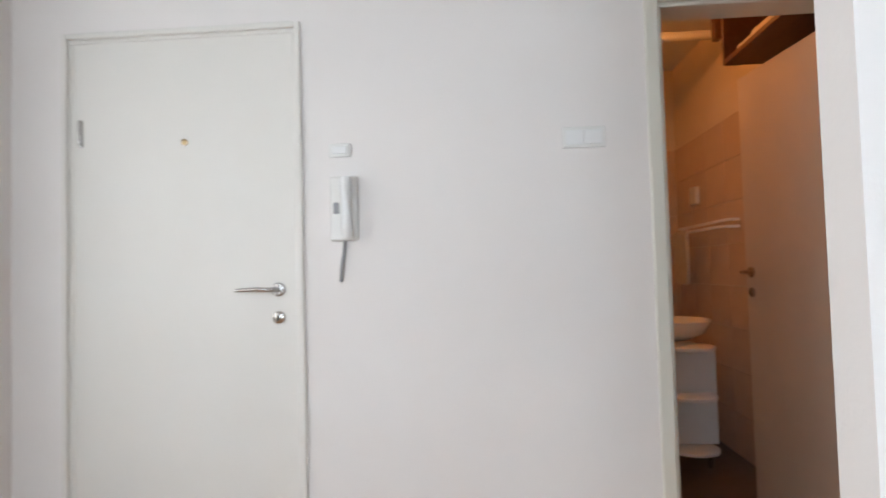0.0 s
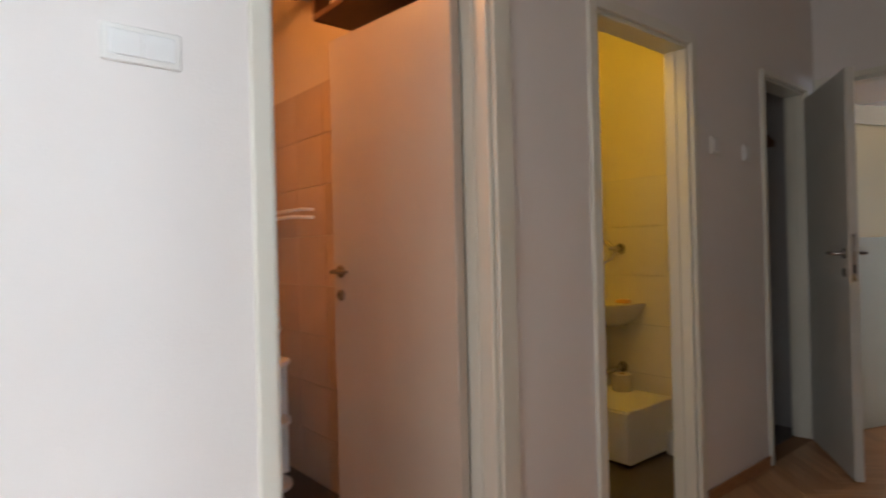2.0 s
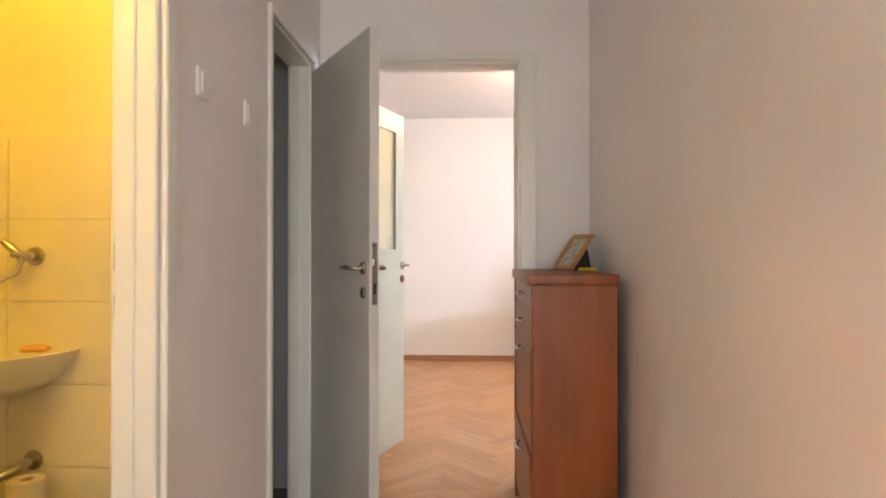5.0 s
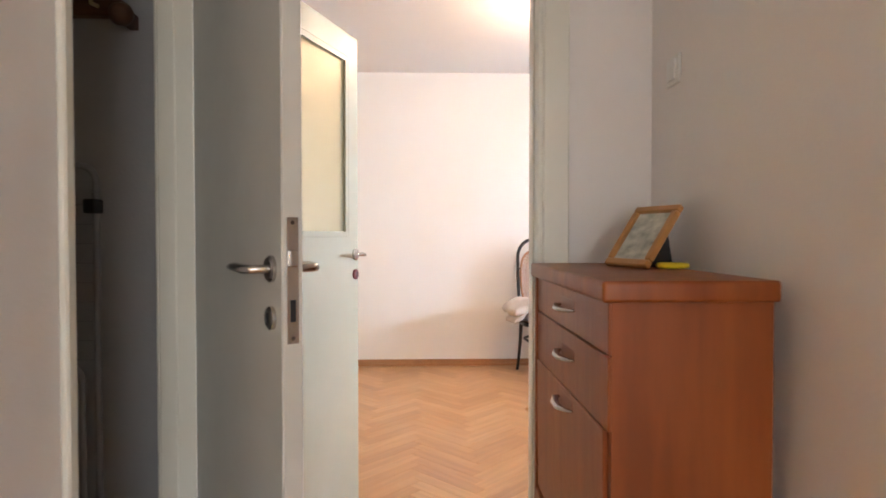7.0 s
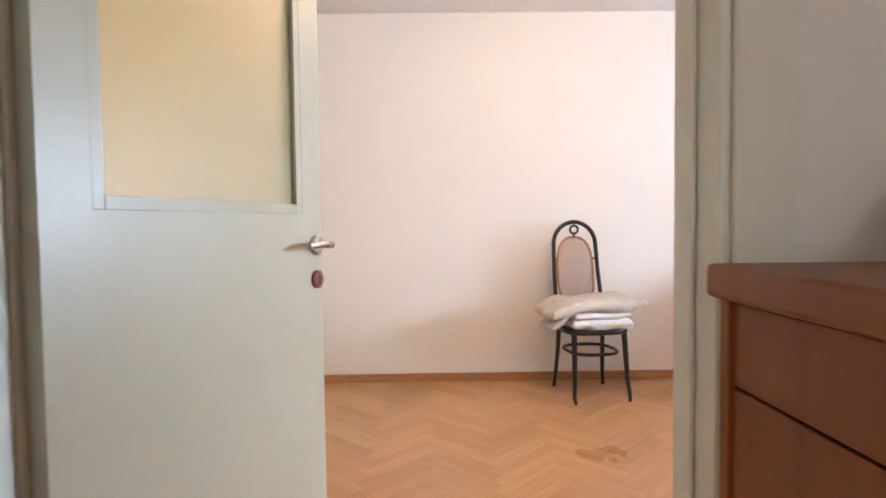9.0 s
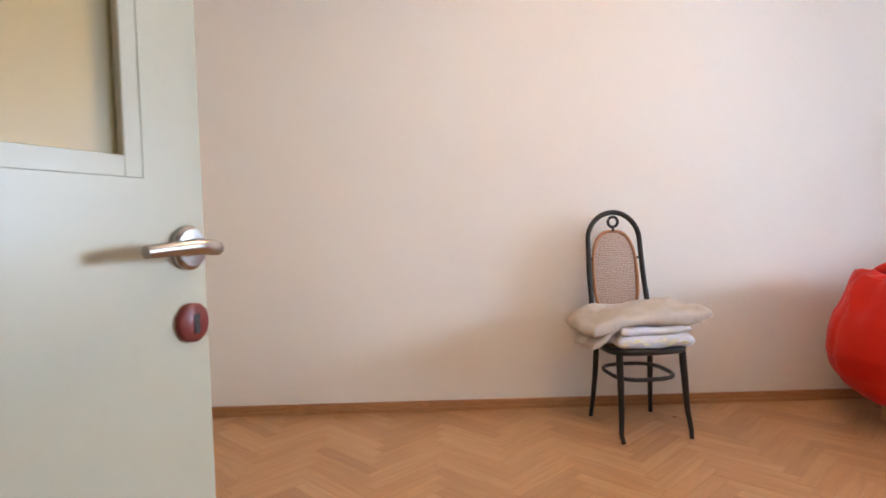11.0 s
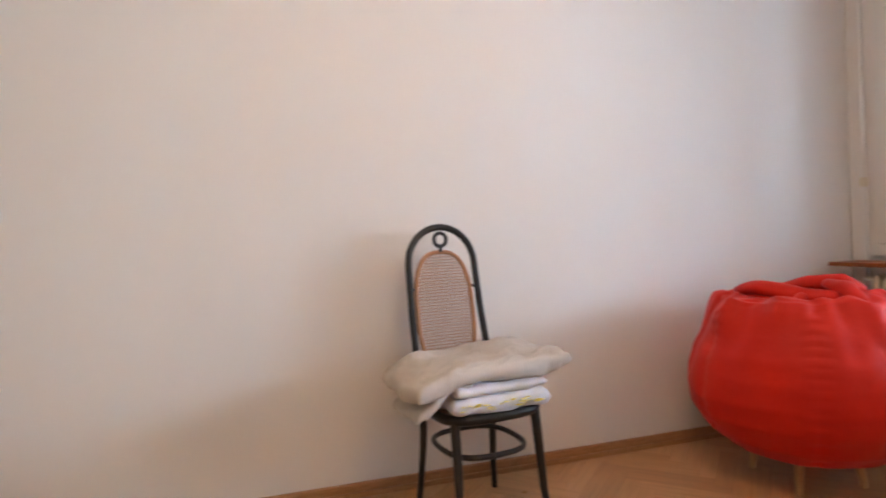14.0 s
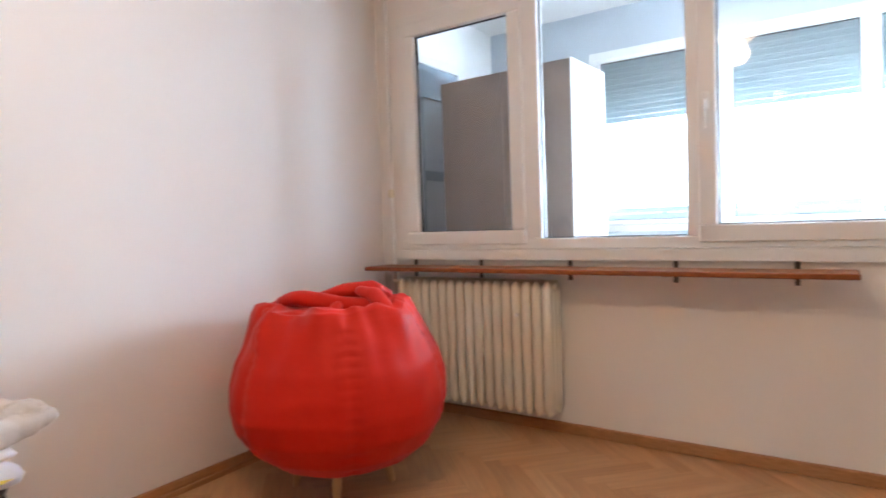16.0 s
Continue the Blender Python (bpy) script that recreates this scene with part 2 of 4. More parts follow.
def thing(name, m, label, category, group=""):
    o = new(name)
    o.matrix_basis = m
    o.empty_display_size = 0.1
    return tagged(o, label, category, group)


def box(x0, x1, y0, y1, z0, z1, bevel=0.0, bm=None, m=None, seg=1):
    own = bmesh.new()
    r = bmesh.ops.create_cube(own, size=1)
    for v in r["verts"]:
        v.co = Vector(((x0 + x1) / 2 + v.co.x * (x1 - x0), (y0 + y1) / 2 + v.co.y * (y1 - y0), (z0 + z1) / 2 + v.co.z * (z1 - z0)))
    if bevel:
        bmesh.ops.bevel(own, geom=own.edges[:], offset=bevel, segments=seg, affect="EDGES", profile=0.6)
    if m is not None:
        own.transform(m)
    if bm is None:
        return own
    me = bpy.data.meshes.new("t")
    own.to_mesh(me)
    own.free()
    bm.from_mesh(me)
    bpy.data.meshes.remove(me)
    return bm


def sweep(points, radius, seg=10, closed=False, bm=None, flat=1.0):
    """A tube along points; radius may be a list. flat squashes it along its second axis."""
    bm = bm or bmesh.new()
    P = [Vector(p) for p in points]
    n = len(P)
    R = radius if isinstance(radius, (list, tuple)) else [radius] * n
    rings, up = [], None
    for i, p in enumerate(P):
        a, b = (P[i - 1] if (i or closed) else p), (P[(i + 1) % n] if (i < n - 1 or closed) else p)
        d = (b - a).normalized()
        if up is None:
            up = Vector((0, 0, 1)) if abs(d.z) < 0.9 else Vector((0, 1, 0))
        s = d.cross(up).normalized()
        up = s.cross(d).normalized()
        rings.append([bm.verts.new(p + (s * math.cos(q) + up * math.sin(q) * flat) * R[i]) for q in [math.tau * k / seg for k in range(seg)]])
    for i in range(n if closed else n - 1):
        a, b = rings[i], rings[(i + 1) % n]
        off = 0
        if closed and i == n - 1:
            off = min(range(seg), key=lambda o: (a[0].co - b[o].co).length)
        for k in range(seg):
            bm.faces.new((a[k], a[(k + 1) % seg], b[(k + 1 + off) % seg], b[(k + off) % seg]))
    if not closed:
        bm.faces.new(rings[0][::-1])
        bm.faces.new(rings[-1])
    return bm


def lathe(profile, seg=24, bm=None, centre=(0, 0, 0), sx=1.0, sy=1.0):
    """A turned solid from (radius, height) pairs."""
    bm = bm or bmesh.new()
    c = Vector(centre)
    rings = [[bm.verts.new(c + Vector((max(r, 1e-4) * math.cos(q) * sx, max(r, 1e-4) * math.sin(q) * sy, z))) for q in [math.tau * k / seg for k in range(seg)]] for r, z in profile]
    for a, b in zip(rings, rings[1:]):
        for k in range(seg):
            bm.faces.new((a[k], a[(k + 1) % seg], b[(k + 1) % seg], b[k]))
    bm.faces.new(rings[0][::-1])
    bm.faces.new(rings[-1])
    return bm


def arc(c, r, a0, a1, n, plane="xz", ry=None):
    ry = ry or r
    out = []
    for i in range(n + 1):
        a = radians(a0 + (a1 - a0) * i / n)
        u, v = r * math.cos(a), ry * math.sin(a)
        out.append((c[0] + u, c[1], c[2] + v) if plane == "xz" else (c[0] + u, c[1] + v, c[2]) if plane == "xy" else (c[0], c[1] + u, c[2] + v))
    return out


def wall(name, x0, x1, y0, y1, z1, material, holes=(), z0=0.0, label=""):
    """A wall of real thickness; holes are (start, end, bottom, top) along its length."""
    along_x = (x1 - x0) > (y1 - y0)
    bm = bmesh.new()
    at = x0 if along_x else y0
    end = x1 if along_x else y1

    def put(a, b, lo, hi):
        if b - a > 1e-4 and hi - lo > 1e-4:
            box(a, b, y0, y1, lo, hi, bm=bm) if along_x else box(x0, x1, a, b, lo, hi, bm=bm)
    for a, b, lo, hi in sorted(holes):
        put(at, a, z0, z1)
        put(a, b, z0, lo)
        put(a, b, hi, z1)
        at = b
    put(at, end, z0, z1)
    bmesh.ops.remove_doubles(bm, verts=bm.verts, dist=1e-5)
    o = link(name, bm, material)
    return tagged(o, label or "painted plaster wall with slight unevenness", "wall", kind="structure")


H = 2.62
# ---- walls ----
BATH, WC, CLOSET = (-3.475, -2.740, 0.0, 2.055), (-2.215, -1.515, 0.0, 2.05), (-0.76, -0.150, 0.0, 2.05)
wall("wall_west_hall", -0.10, 0.0, -5.85, 0.0, H, M["wall_hall"], (BATH, WC, CLOSET, (-5.63, -4.75, 0.0, 2.04)), label="pale grey-white plaster wall of the hall with door openings")
wall("wall_north_hall", -0.10, 4.055, 0.0, 0.12, H, M["wall_hall"], ((0.028, 0.992, 0.0, 2.108),), label="pale plaster wall between the hall and the room")
wall("wall_north_west", -2.0, -0.10, 0.0, 0.12, H, M["wall_room"])
wall("wall_east_hall", 1.32, 1.44, -2.55, 0.0, H, M["wall_hall"], label="plain pale plaster wall behind the chest")
wall("wall_front_room_north", 1.44, 3.7, -2.55, -2.43, H, M["wall_hall"])
wall("wall_front_room_east", 3.7, 3.85, -6.0, -2.55, H, M["wall_hall"], ((-5.4, -3.6, 0.75, 2.05),))
# the opening in this wall is added to let the south fill in
wall("wall_front_room_south", -0.10, 3.7, -6.0, -5.85, H, M["wall_hall"], ((0.60, 2.40, 0.75, 2.05),), label="plain pale plaster wall beside the entrance door")
wall("wall_room_north", -2.0, 5.7, 3.50, 3.65, H, M["wall_room"], label="smooth warm white plaster wall behind the chair")
wall("wall_room_west", -2.0, -1.85, 0.12, 3.50, H, M["wall_room"])
wall("wall_room_east", 4.055, 4.275, 0.12, 3.50, H, M["wall_room"], ((0.53, 3.34, 0.955, 2.33),), label="white plaster wall below and around the inner window")
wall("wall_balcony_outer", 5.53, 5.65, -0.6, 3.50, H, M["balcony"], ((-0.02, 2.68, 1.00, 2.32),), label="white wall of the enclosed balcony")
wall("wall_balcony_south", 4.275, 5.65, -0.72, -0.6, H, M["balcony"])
wall("wall_balcony_inner_south", 4.055, 4.275, -0.6, 0.0, H, M["white"])
# added unseen wall: holds the east daylight back from the hall
wall("wall_partition_front_room", 2.42, 2.52, -5.85, -2.55, H, M["wall_hall"], ((-5.3, -3.45, 0.0, 2.15),), label="added pale wall, out of view, whose wide opening limits the front daylight")
wall("wall_passage_end", 1.427, 1.492, -3.73, -2.55, H, M["wall_hall"], label="thin pale grey wall end between the front room and the hall")
# bathroom, wc, closet
wall("wall_bath_south", -2.5, -0.10, -4.05, -3.95, H, M["wall_bath"])
wall("wall_bath_west", -2.62, -2.5, -4.05, -2.55, H, M["wall_bath"])
wall("wall_bath_north", -2.5, -0.10, -2.62, -2.52, H, M["wall_bath"], label="bathroom wall tiled in peach glazed tiles")
wall("wall_wc_south", -1.55, -0.10, -2.40, -2.32, H, M["wall_wc"])
wall("wall_wc_west", -1.65, -1.55, -2.40, -0.70, H, M["wall_wc"])
wall("wall_wc_north", -1.55, -0.10, -0.790, -0.762, H, M["wall_wc"], label="water closet wall with cream tiles and a painted upper part")
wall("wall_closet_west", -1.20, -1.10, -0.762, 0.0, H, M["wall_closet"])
wall("wall_closet_lining", -1.10, -0.10, -0.012, -0.002, H, M["wall_closet"], label="dull grey sheet over the wall inside the closet")


def slab(name, x0, x1, y0, y1, z0, z1, material, label, category):
    return tagged(link(name, box(x0, x1, y0, y1, z0, z1), material), label, category, kind="structure")


slab("ceiling", -2.7, 5.7, -6.1, 3.7, H, H + 0.12, M["ceiling"], "matt white painted ceiling", "ceiling")
slab("floor_base", -2.7, 5.7, -6.1, 3.7, -0.15, -0.012, M["joint"], "dark bed of the floor below the parquet", "floor")
slab("floor_bath", -2.5, -0.10, -3.95, -2.62, -0.012, 0.0, M["darktile"], "dark brown tiled bathroom floor", "floor")
slab("floor_wc", -1.55, -0.10, -2.32, -0.79, -0.012, 0.0, M["darktile"], "dark tiled floor of the water closet", "floor")
slab("floor_closet", -1.10, -0.10, -0.76, -0.012, -0.012, 0.0, M["darktile"], "dark floor of the closet", "floor")
slab("floor_balcony", 4.275, 5.53, -0.6, 3.50, -0.012, 0.0, M["greytile"], "grey tiled balcony floor", "floor")
slab("backdrop", 16.0, 16.1, -14, 16, -6.0, 12.0, M["outdoors"], "bright white overcast sky", "sky")
slab("ground", 5.7, 15.9, -14, 16, -6.2, -6.0, M["greytile"], "pale paved ground far below the windows", "ground")
f = slab("facade_opposite", 13.0, 13.6, -6, 12, -6.0, 0.9, M["facade"], "pale blue-grey low building across the street", "building")


def skirt(name, x0, x1, y0, y1):
    bm = box(x0, x1, y0, y1, 0.0, 0.056, 0.004)
    return tagged(link(name, bm, M["skirting"]), "brown oak skirting board with a small quarter round", "skirting", kind="structure")


skirt("baseboard_north", -0.99, 4.035, 3.478, 3.499)
skirt("baseboard_quarter_north", -0.99, 4.02, 3.462, 3.477)
skirt("baseboard_east", 4.035, 4.054, 0.14, 3.46)
skirt("baseboard_south", 1.05, 4.035, 0.121, 0.14)
skirt("baseboard_hall_west", 0.001, 0.016, -1.50, -0.79)
skirt("baseboard_hall_east", 1.303, 1.319, -2.5, -0.02)
skirt("baseboard_entrance", 0.001, 0.016, -4.66, -3.53)
for a in bpy.data.objects:
    if a.name == "baseboard_quarter_north":
        a.scale = (1, 1, 0.42)


# ---- door frames and casings ----
def casing(name, axis, at, a, b, top, depth, w=0.04, side=1, material=None, w_low=None, w_top=None, label="cream gloss-painted door frame"):
    """Frame of a door opening: jamb linings and, on the face at `at`, flat casings. axis is the wall's normal."""
    root = thing(name, pose(0, 0, 0), label, "door frame")
    root["kind"] = "structure"
    t = 0.022

    def b3(nm, u0, u1, z0, z1, n0, n1):
        bm = box(min(n0, n1), max(n0, n1), u0, u1, z0, z1, 0.004) if axis == "x" else box(u0, u1, min(n0, n1), max(n0, n1), z0, z1, 0.004)
        part(nm, bm, material or M["paint"], root)
    back = at - side * depth
    b3("jamb", a, a + t, 0, top - t, at - side * 0.001, back)
    b3("jamb", b - t, b, 0, top - t, at - side * 0.001, back)
    b3("head", a, b, top - t, top, at - side * 0.001, back)
    b3("stop", a + t, a + t + 0.006, 0, top - t, at - side * depth * 0.45, back + side * 0.01)
    b3("stop", b - t - 0.006, b - t, 0, top - t, at - side * depth * 0.45, back + side * 0.01)
    b3("casing", a - (w_low or w), a + 0.008, 0, top + (w_top or w), at + side * 0.001, at + side * 0.018)
    b3("casing", b - 0.008, b + w, 0, top + (w_top or w), at + side * 0.001, at + side * 0.018)
    b3("casing", a + 0.008, b - 0.008, top - 0.008, top + (w_top or w), at + side * 0.001, at + side * 0.018)
    return root


fr_bath = casing("door_frame", "x", 0.0, BATH[0], BATH[1], 2.055, 0.135, w=0.07, w_low=0.04, w_top=0.04)
fr_wc = casing("door_frame", "x", 0.0, WC[0], WC[1], 2.05, 0.11, w=0.045, label="cream gloss-painted frame of the water closet door with two dark strike plates")
fr_cl = casing("door_frame", "x", 0.0, CLOSET[0], CLOSET[1], 2.05, 0.11, w=0.02, label="cream-painted frame of the closet door")
fr_room = casing("door_frame", "y", 0.0, 0.028, 0.992, 2.108, 0.135, side=-1, w=0.07, w_low=0.024, w_top=0.03, label="cream gloss-painted frame of the room door")
fr_ent = casing("door_frame", "x", 0.0, -5.63, -4.75, 2.04, 0.10, w=0.014, material=M["entrance"], label="white-painted frame of the entrance door")
for z in (1.03, 1.145):
    part("strike_plate", box(-0.100, -0.072, WC[1] - 0.026, WC[1] - 0.0235, z - 0.03, z + 0.03, 0.001), M["darkmetal"], fr_wc, "dark metal strike plate")


# ---- doors ----
def lever(door, u, z, face, length=-0.115, mat_=None, keyhole=0.092, oval=False, keymat=None, out=0.05):
    """Lever handle on a rosette with a key escutcheon under it, on the leaf's face at y=face (sign gives the side)."""
    s = 1 if face > 0 else -1
    mat_ = mat_ or M["chrome"]
    bm = lathe([(0.025, 0), (0.025, 0.006), (0.021, 0.010), (0.009, 0.011)], 20)
    bm.transform(Matrix.Rotation(radians(-90 * s), 4, "X"))
    bm.transform(Matrix.Translation((u, face, z)))
    h = part("handle", bm, mat_, door, "round metal rosette with a lever", 40)
    pts = [(u, face + s * 0.008, z), (u, face + s * (out - 0.012), z), (u + 0.1 * length, face + s * out, z), (u + 0.45 * length, face + s * (out + 0.004), z + 0.003), (u + length, face + s * (out - 0.004), z)]
    part("lever", sweep(pts, [0.0085, 0.0085, 0.0085, 0.0085, 0.0065], 10), mat_, h, smooth=50)
    if keyhole:
        bm = lathe([(0.022, 0), (0.022, 0.007), (0.018, 0.010)], 20)
        bm.transform(Matrix.Rotation(radians(-90 * s), 4, "X"))
        bm.transform(Matrix.Translation((u, face, z - keyhole)))
        k = part("escutcheon", bm, keymat or mat_, door, "round key escutcheon", 40)
        part("keyhole", box(u - 0.004, u + 0.004, face + s * 0.0085, face + s * 0.0108, z - keyhole - 0.012, z - keyhole + 0.010), M["rubber"], k)


def leaf(name, m, width, label, material, thick=0.04, lock=True, height=1.995, base=0.008, glass=None, side_bevel=0.003):
    d = thing(name, m, label, "door")
    if not glass:
        part("panel", box(0, width, -thick / 2, thick / 2, base, height, side_bevel), material, d)
    else:
        z0, z1, s = glass
        bm = box(0, s, -thick / 2, thick / 2, z0, height)
        box(width - s, width, -thick / 2, thick / 2, z0, height, bm=bm)
        box(s, width - s, -thick / 2, thick / 2, z1, height, bm=bm)
        box(0, width, -thick / 2, thick / 2, base, z0, bm=bm)
        part("panel", bm, material, d)
        bm = bmesh.new()
        for f0, f1 in ((-thick / 2 + 0.0004, -0.0102), (-0.0058, thick / 2 - 0.0004)):
            box(s, s + 0.022, f0, f1, z0, z1, 0.001, bm=bm)
            box(width - s - 0.022, width - s, f0, f1, z0, z1, 0.001, bm=bm)
            box(s + 0.022, width - s - 0.022, f0, f1, z1 - 0.022, z1, 0.001, bm=bm)
            box(s + 0.022, width - s - 0.022, f0, f1, z0, z0 + 0.022, 0.001, bm=bm)
        part("glazing_bead", bm, material, d)
        g = part("pane", box(s + 0.002, width - s - 0.002, -0.010, -0.006, z0 + 0.002, z1 - 0.002), M["frosted"], d, "frosted glass pane")
        g.visible_shadow = False
    if lock:
        lp = part("lock_plate", box(width - 0.0005, width + 0.002, -0.011, 0.011, 0.965, 1.195, 0.0006), M["chrome"], d, "steel lock plate on the door's edge")
        part("latch", box(width + 0.002, width + 0.010, -0.007, 0.007, 1.105, 1.135, 0.002), M["chrome"], lp)
        part("bolt_hole", box(width + 0.002, width + 0.0026, -0.005, 0.005, 1.005, 1.045), M["rubber"], lp)
        for z in (0.975, 1.185):
            bm = lathe([(0.004, 0), (0.003, 0.0012)], 10)
            bm.transform(Matrix.Translation((width + 0.002, 0, z)) @ Matrix.Rotation(radians(90), 4, "Y"))
            part("screw", bm, M["darkmetal"], lp)
    return d


def hinge(door, z, y, x=0.0):
    part("hinge", lathe([(0.007, -0.05), (0.008, -0.045), (0.008, 0.045), (0.007, 0.05)], 12, centre=(x, y, z)), M["chrome"], door, "steel barrel hinge", 40)


# closet door, standing open into the hall
a_cl = -56.3
d = leaf("door", pose(0.022, -0.180, 0, 0, 0, a_cl), 0.655, "flat grey-cream painted closet door standing open, with lever handles", M["paint_grey"])
lever(d, 0.605, 1.10, 0.0201, mat_=M["chrome"])
lever(d, 0.605, 1.10, -0.0201, mat_=M["chrome"])
hinge(d, 0.25, 0.024)
hinge(d, 1.75, 0.024)
# room door, standing open into the room
a_rm = 70.0
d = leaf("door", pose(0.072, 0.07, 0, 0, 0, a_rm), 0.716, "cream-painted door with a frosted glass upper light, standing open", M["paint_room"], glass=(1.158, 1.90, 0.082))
lever(d, 0.688, 1.084, -0.0201, length=-0.10, keyhole=0.084, keymat=M["redplastic"])
lever(d, 0.688, 1.084, 0.0201, length=-0.10)
hinge(d, 0.25, -0.024)
hinge(d, 1.75, -0.024)
# bathroom door, open into the bathroom
a_ba = math.degrees(math.atan2(-2.865 + 2.80, -0.79 + 0.115))
d = leaf("door", pose(-0.1025, -2.7995, 0, 0, 0, a_ba), 0.665, "flat painted bathroom door standing open, warm lamp light tinted into its colour", M["paint_bath"])
lever(d, 0.615, 1.09, 0.0201, length=-0.10)
# entrance door, closed
d = leaf("door", pose(-0.025, -5.61, 0, 0, 0, 90), 0.845, "white-painted flat entrance door, closed, with a lever handle", M["entrance"], lock=False, height=2.02)
lever(d, 0.775, 1.083, -0.0201, length=-0.14, keyhole=0.1)
bm = lathe([(0.012, 0), (0.012, 0.004), (0.006, 0.006)], 16)
bm.transform(Matrix.Translation((0.430, -0.02, 1.633)) @ Matrix.Rotation(radians(90), 4, "X"))
part("peephole", bm, M["brass"], d, "small brass peephole", 40)
hinge(d, 0.28, -0.024, 0.03)
hinge(d, 1.68, -0.024, 0.03)


# ---- switches and fittings ----
def switch(name, m, label, w=0.082, h=0.082, rockers=1):
    s = thing(name, m, label, "light switch")
    part("plate", box(-w / 2, w / 2, 0, 0.009, -h / 2, h / 2, 0.003), M["plastic"], s)
    for i in range(rockers):
        x0 = -w / 2 + 0.012 + i * (w - 0.024) / rockers
        part("rocker", box(x0 + 0.001, x0 + (w - 0.024) / rockers - 0.001, 0.009, 0.014, -h / 2 + 0.012, h / 2 - 0.012, 0.002), M["white"], s)
    return s


WEST = lambda y, z: pose(0.0005, y, z, 0, 0, -90)
switch("light_switch", WEST(-1.300, 1.619), "white square light switch on the hall wall")
switch("light_switch", WEST(-0.964, 1.613), "white square light switch near the closet door frame")
switch("light_switch", pose(1.3195, -0.17, 1.62, 0, 0, 90), "white square light switch above the chest")
switch("light_switch", WEST(-3.735, 1.585), "wide white double light switch beside the bathroom door", w=0.15, h=0.075, rockers=2)
tagged(switch("socket_cover", WEST(-4.60, 1.575), "small white cover plate above the intercom", w=0.08, h=0.05), category="cover plate")

ic = thing("intercom", WEST(-4.585, 1.365), "white wall intercom with a handset and a short cord", "intercom")
part("base", box(-0.05, 0.05, 0, 0.025, -0.115, 0.115, 0.006), M["plastic"], ic)
part("handset", sweep([(-0.018, 0.045, -0.10), (-0.018, 0.06, -0.07), (-0.018, 0.052, 0), (-0.018, 0.06, 0.07), (-0.018, 0.045, 0.10)], [0.020, 0.023, 0.016, 0.023, 0.020], 14), M["white"], ic, smooth=60)
part("button", box(0.016, 0.036, 0.025, 0.030, -0.02, 0.02, 0.002), M["greyplastic"], ic)
part("cord", sweep([(0, 0.012, -0.113), (0.004, 0.015, -0.16), (0.012, 0.012, -0.20), (0.02, 0.006, -0.26)], 0.006, 8), M["greyplastic"], ic, smooth=60)

so = thing("power_socket", pose(-0.915, 3.4995, 0.305, 0, 0, 180), "white double-plate power socket low on the wall", "socket")
part("plate", box(-0.043, 0.043, 0, 0.022, -0.043, 0.043, 0.003), M["white"], so)
bm = lathe([(0.030, 0), (0.030, 0.003), (0.021, 0.003), (0.020, 0.0005)], 20)
bm.transform(Matrix.Translation((0, 0.022, 0)) @ Matrix.Rotation(radians(-90), 4, "X"))
part("well", bm, M["white"], so, smooth=30)
for i in (-0.009, 0.009):
    part("hole", box(i - 0.003, i + 0.003, 0.0252, 0.0258, -0.003, 0.003), M["rubber"], so)

# ceiling lamp
cl = thing("ceiling_lamp", pose(1.52, 1.82, H), "small opal glass ceiling lamp, lit warm", "ceiling lamp")
part("canopy", lathe([(0.06, 0.0), (0.06, -0.02), (0.045, -0.04)], 24), M["white"], cl, smooth=40)
g = part("shade", lathe([(0.06, -0.04), (0.13, -0.05), (0.150, -0.07), (0.148, -0.095), (0.11, -0.12), (0.05, -0.132), (0.001, -0.134)], 28), M["globe"], cl, "opal glass shade", 60)
g.visible_shadow = False


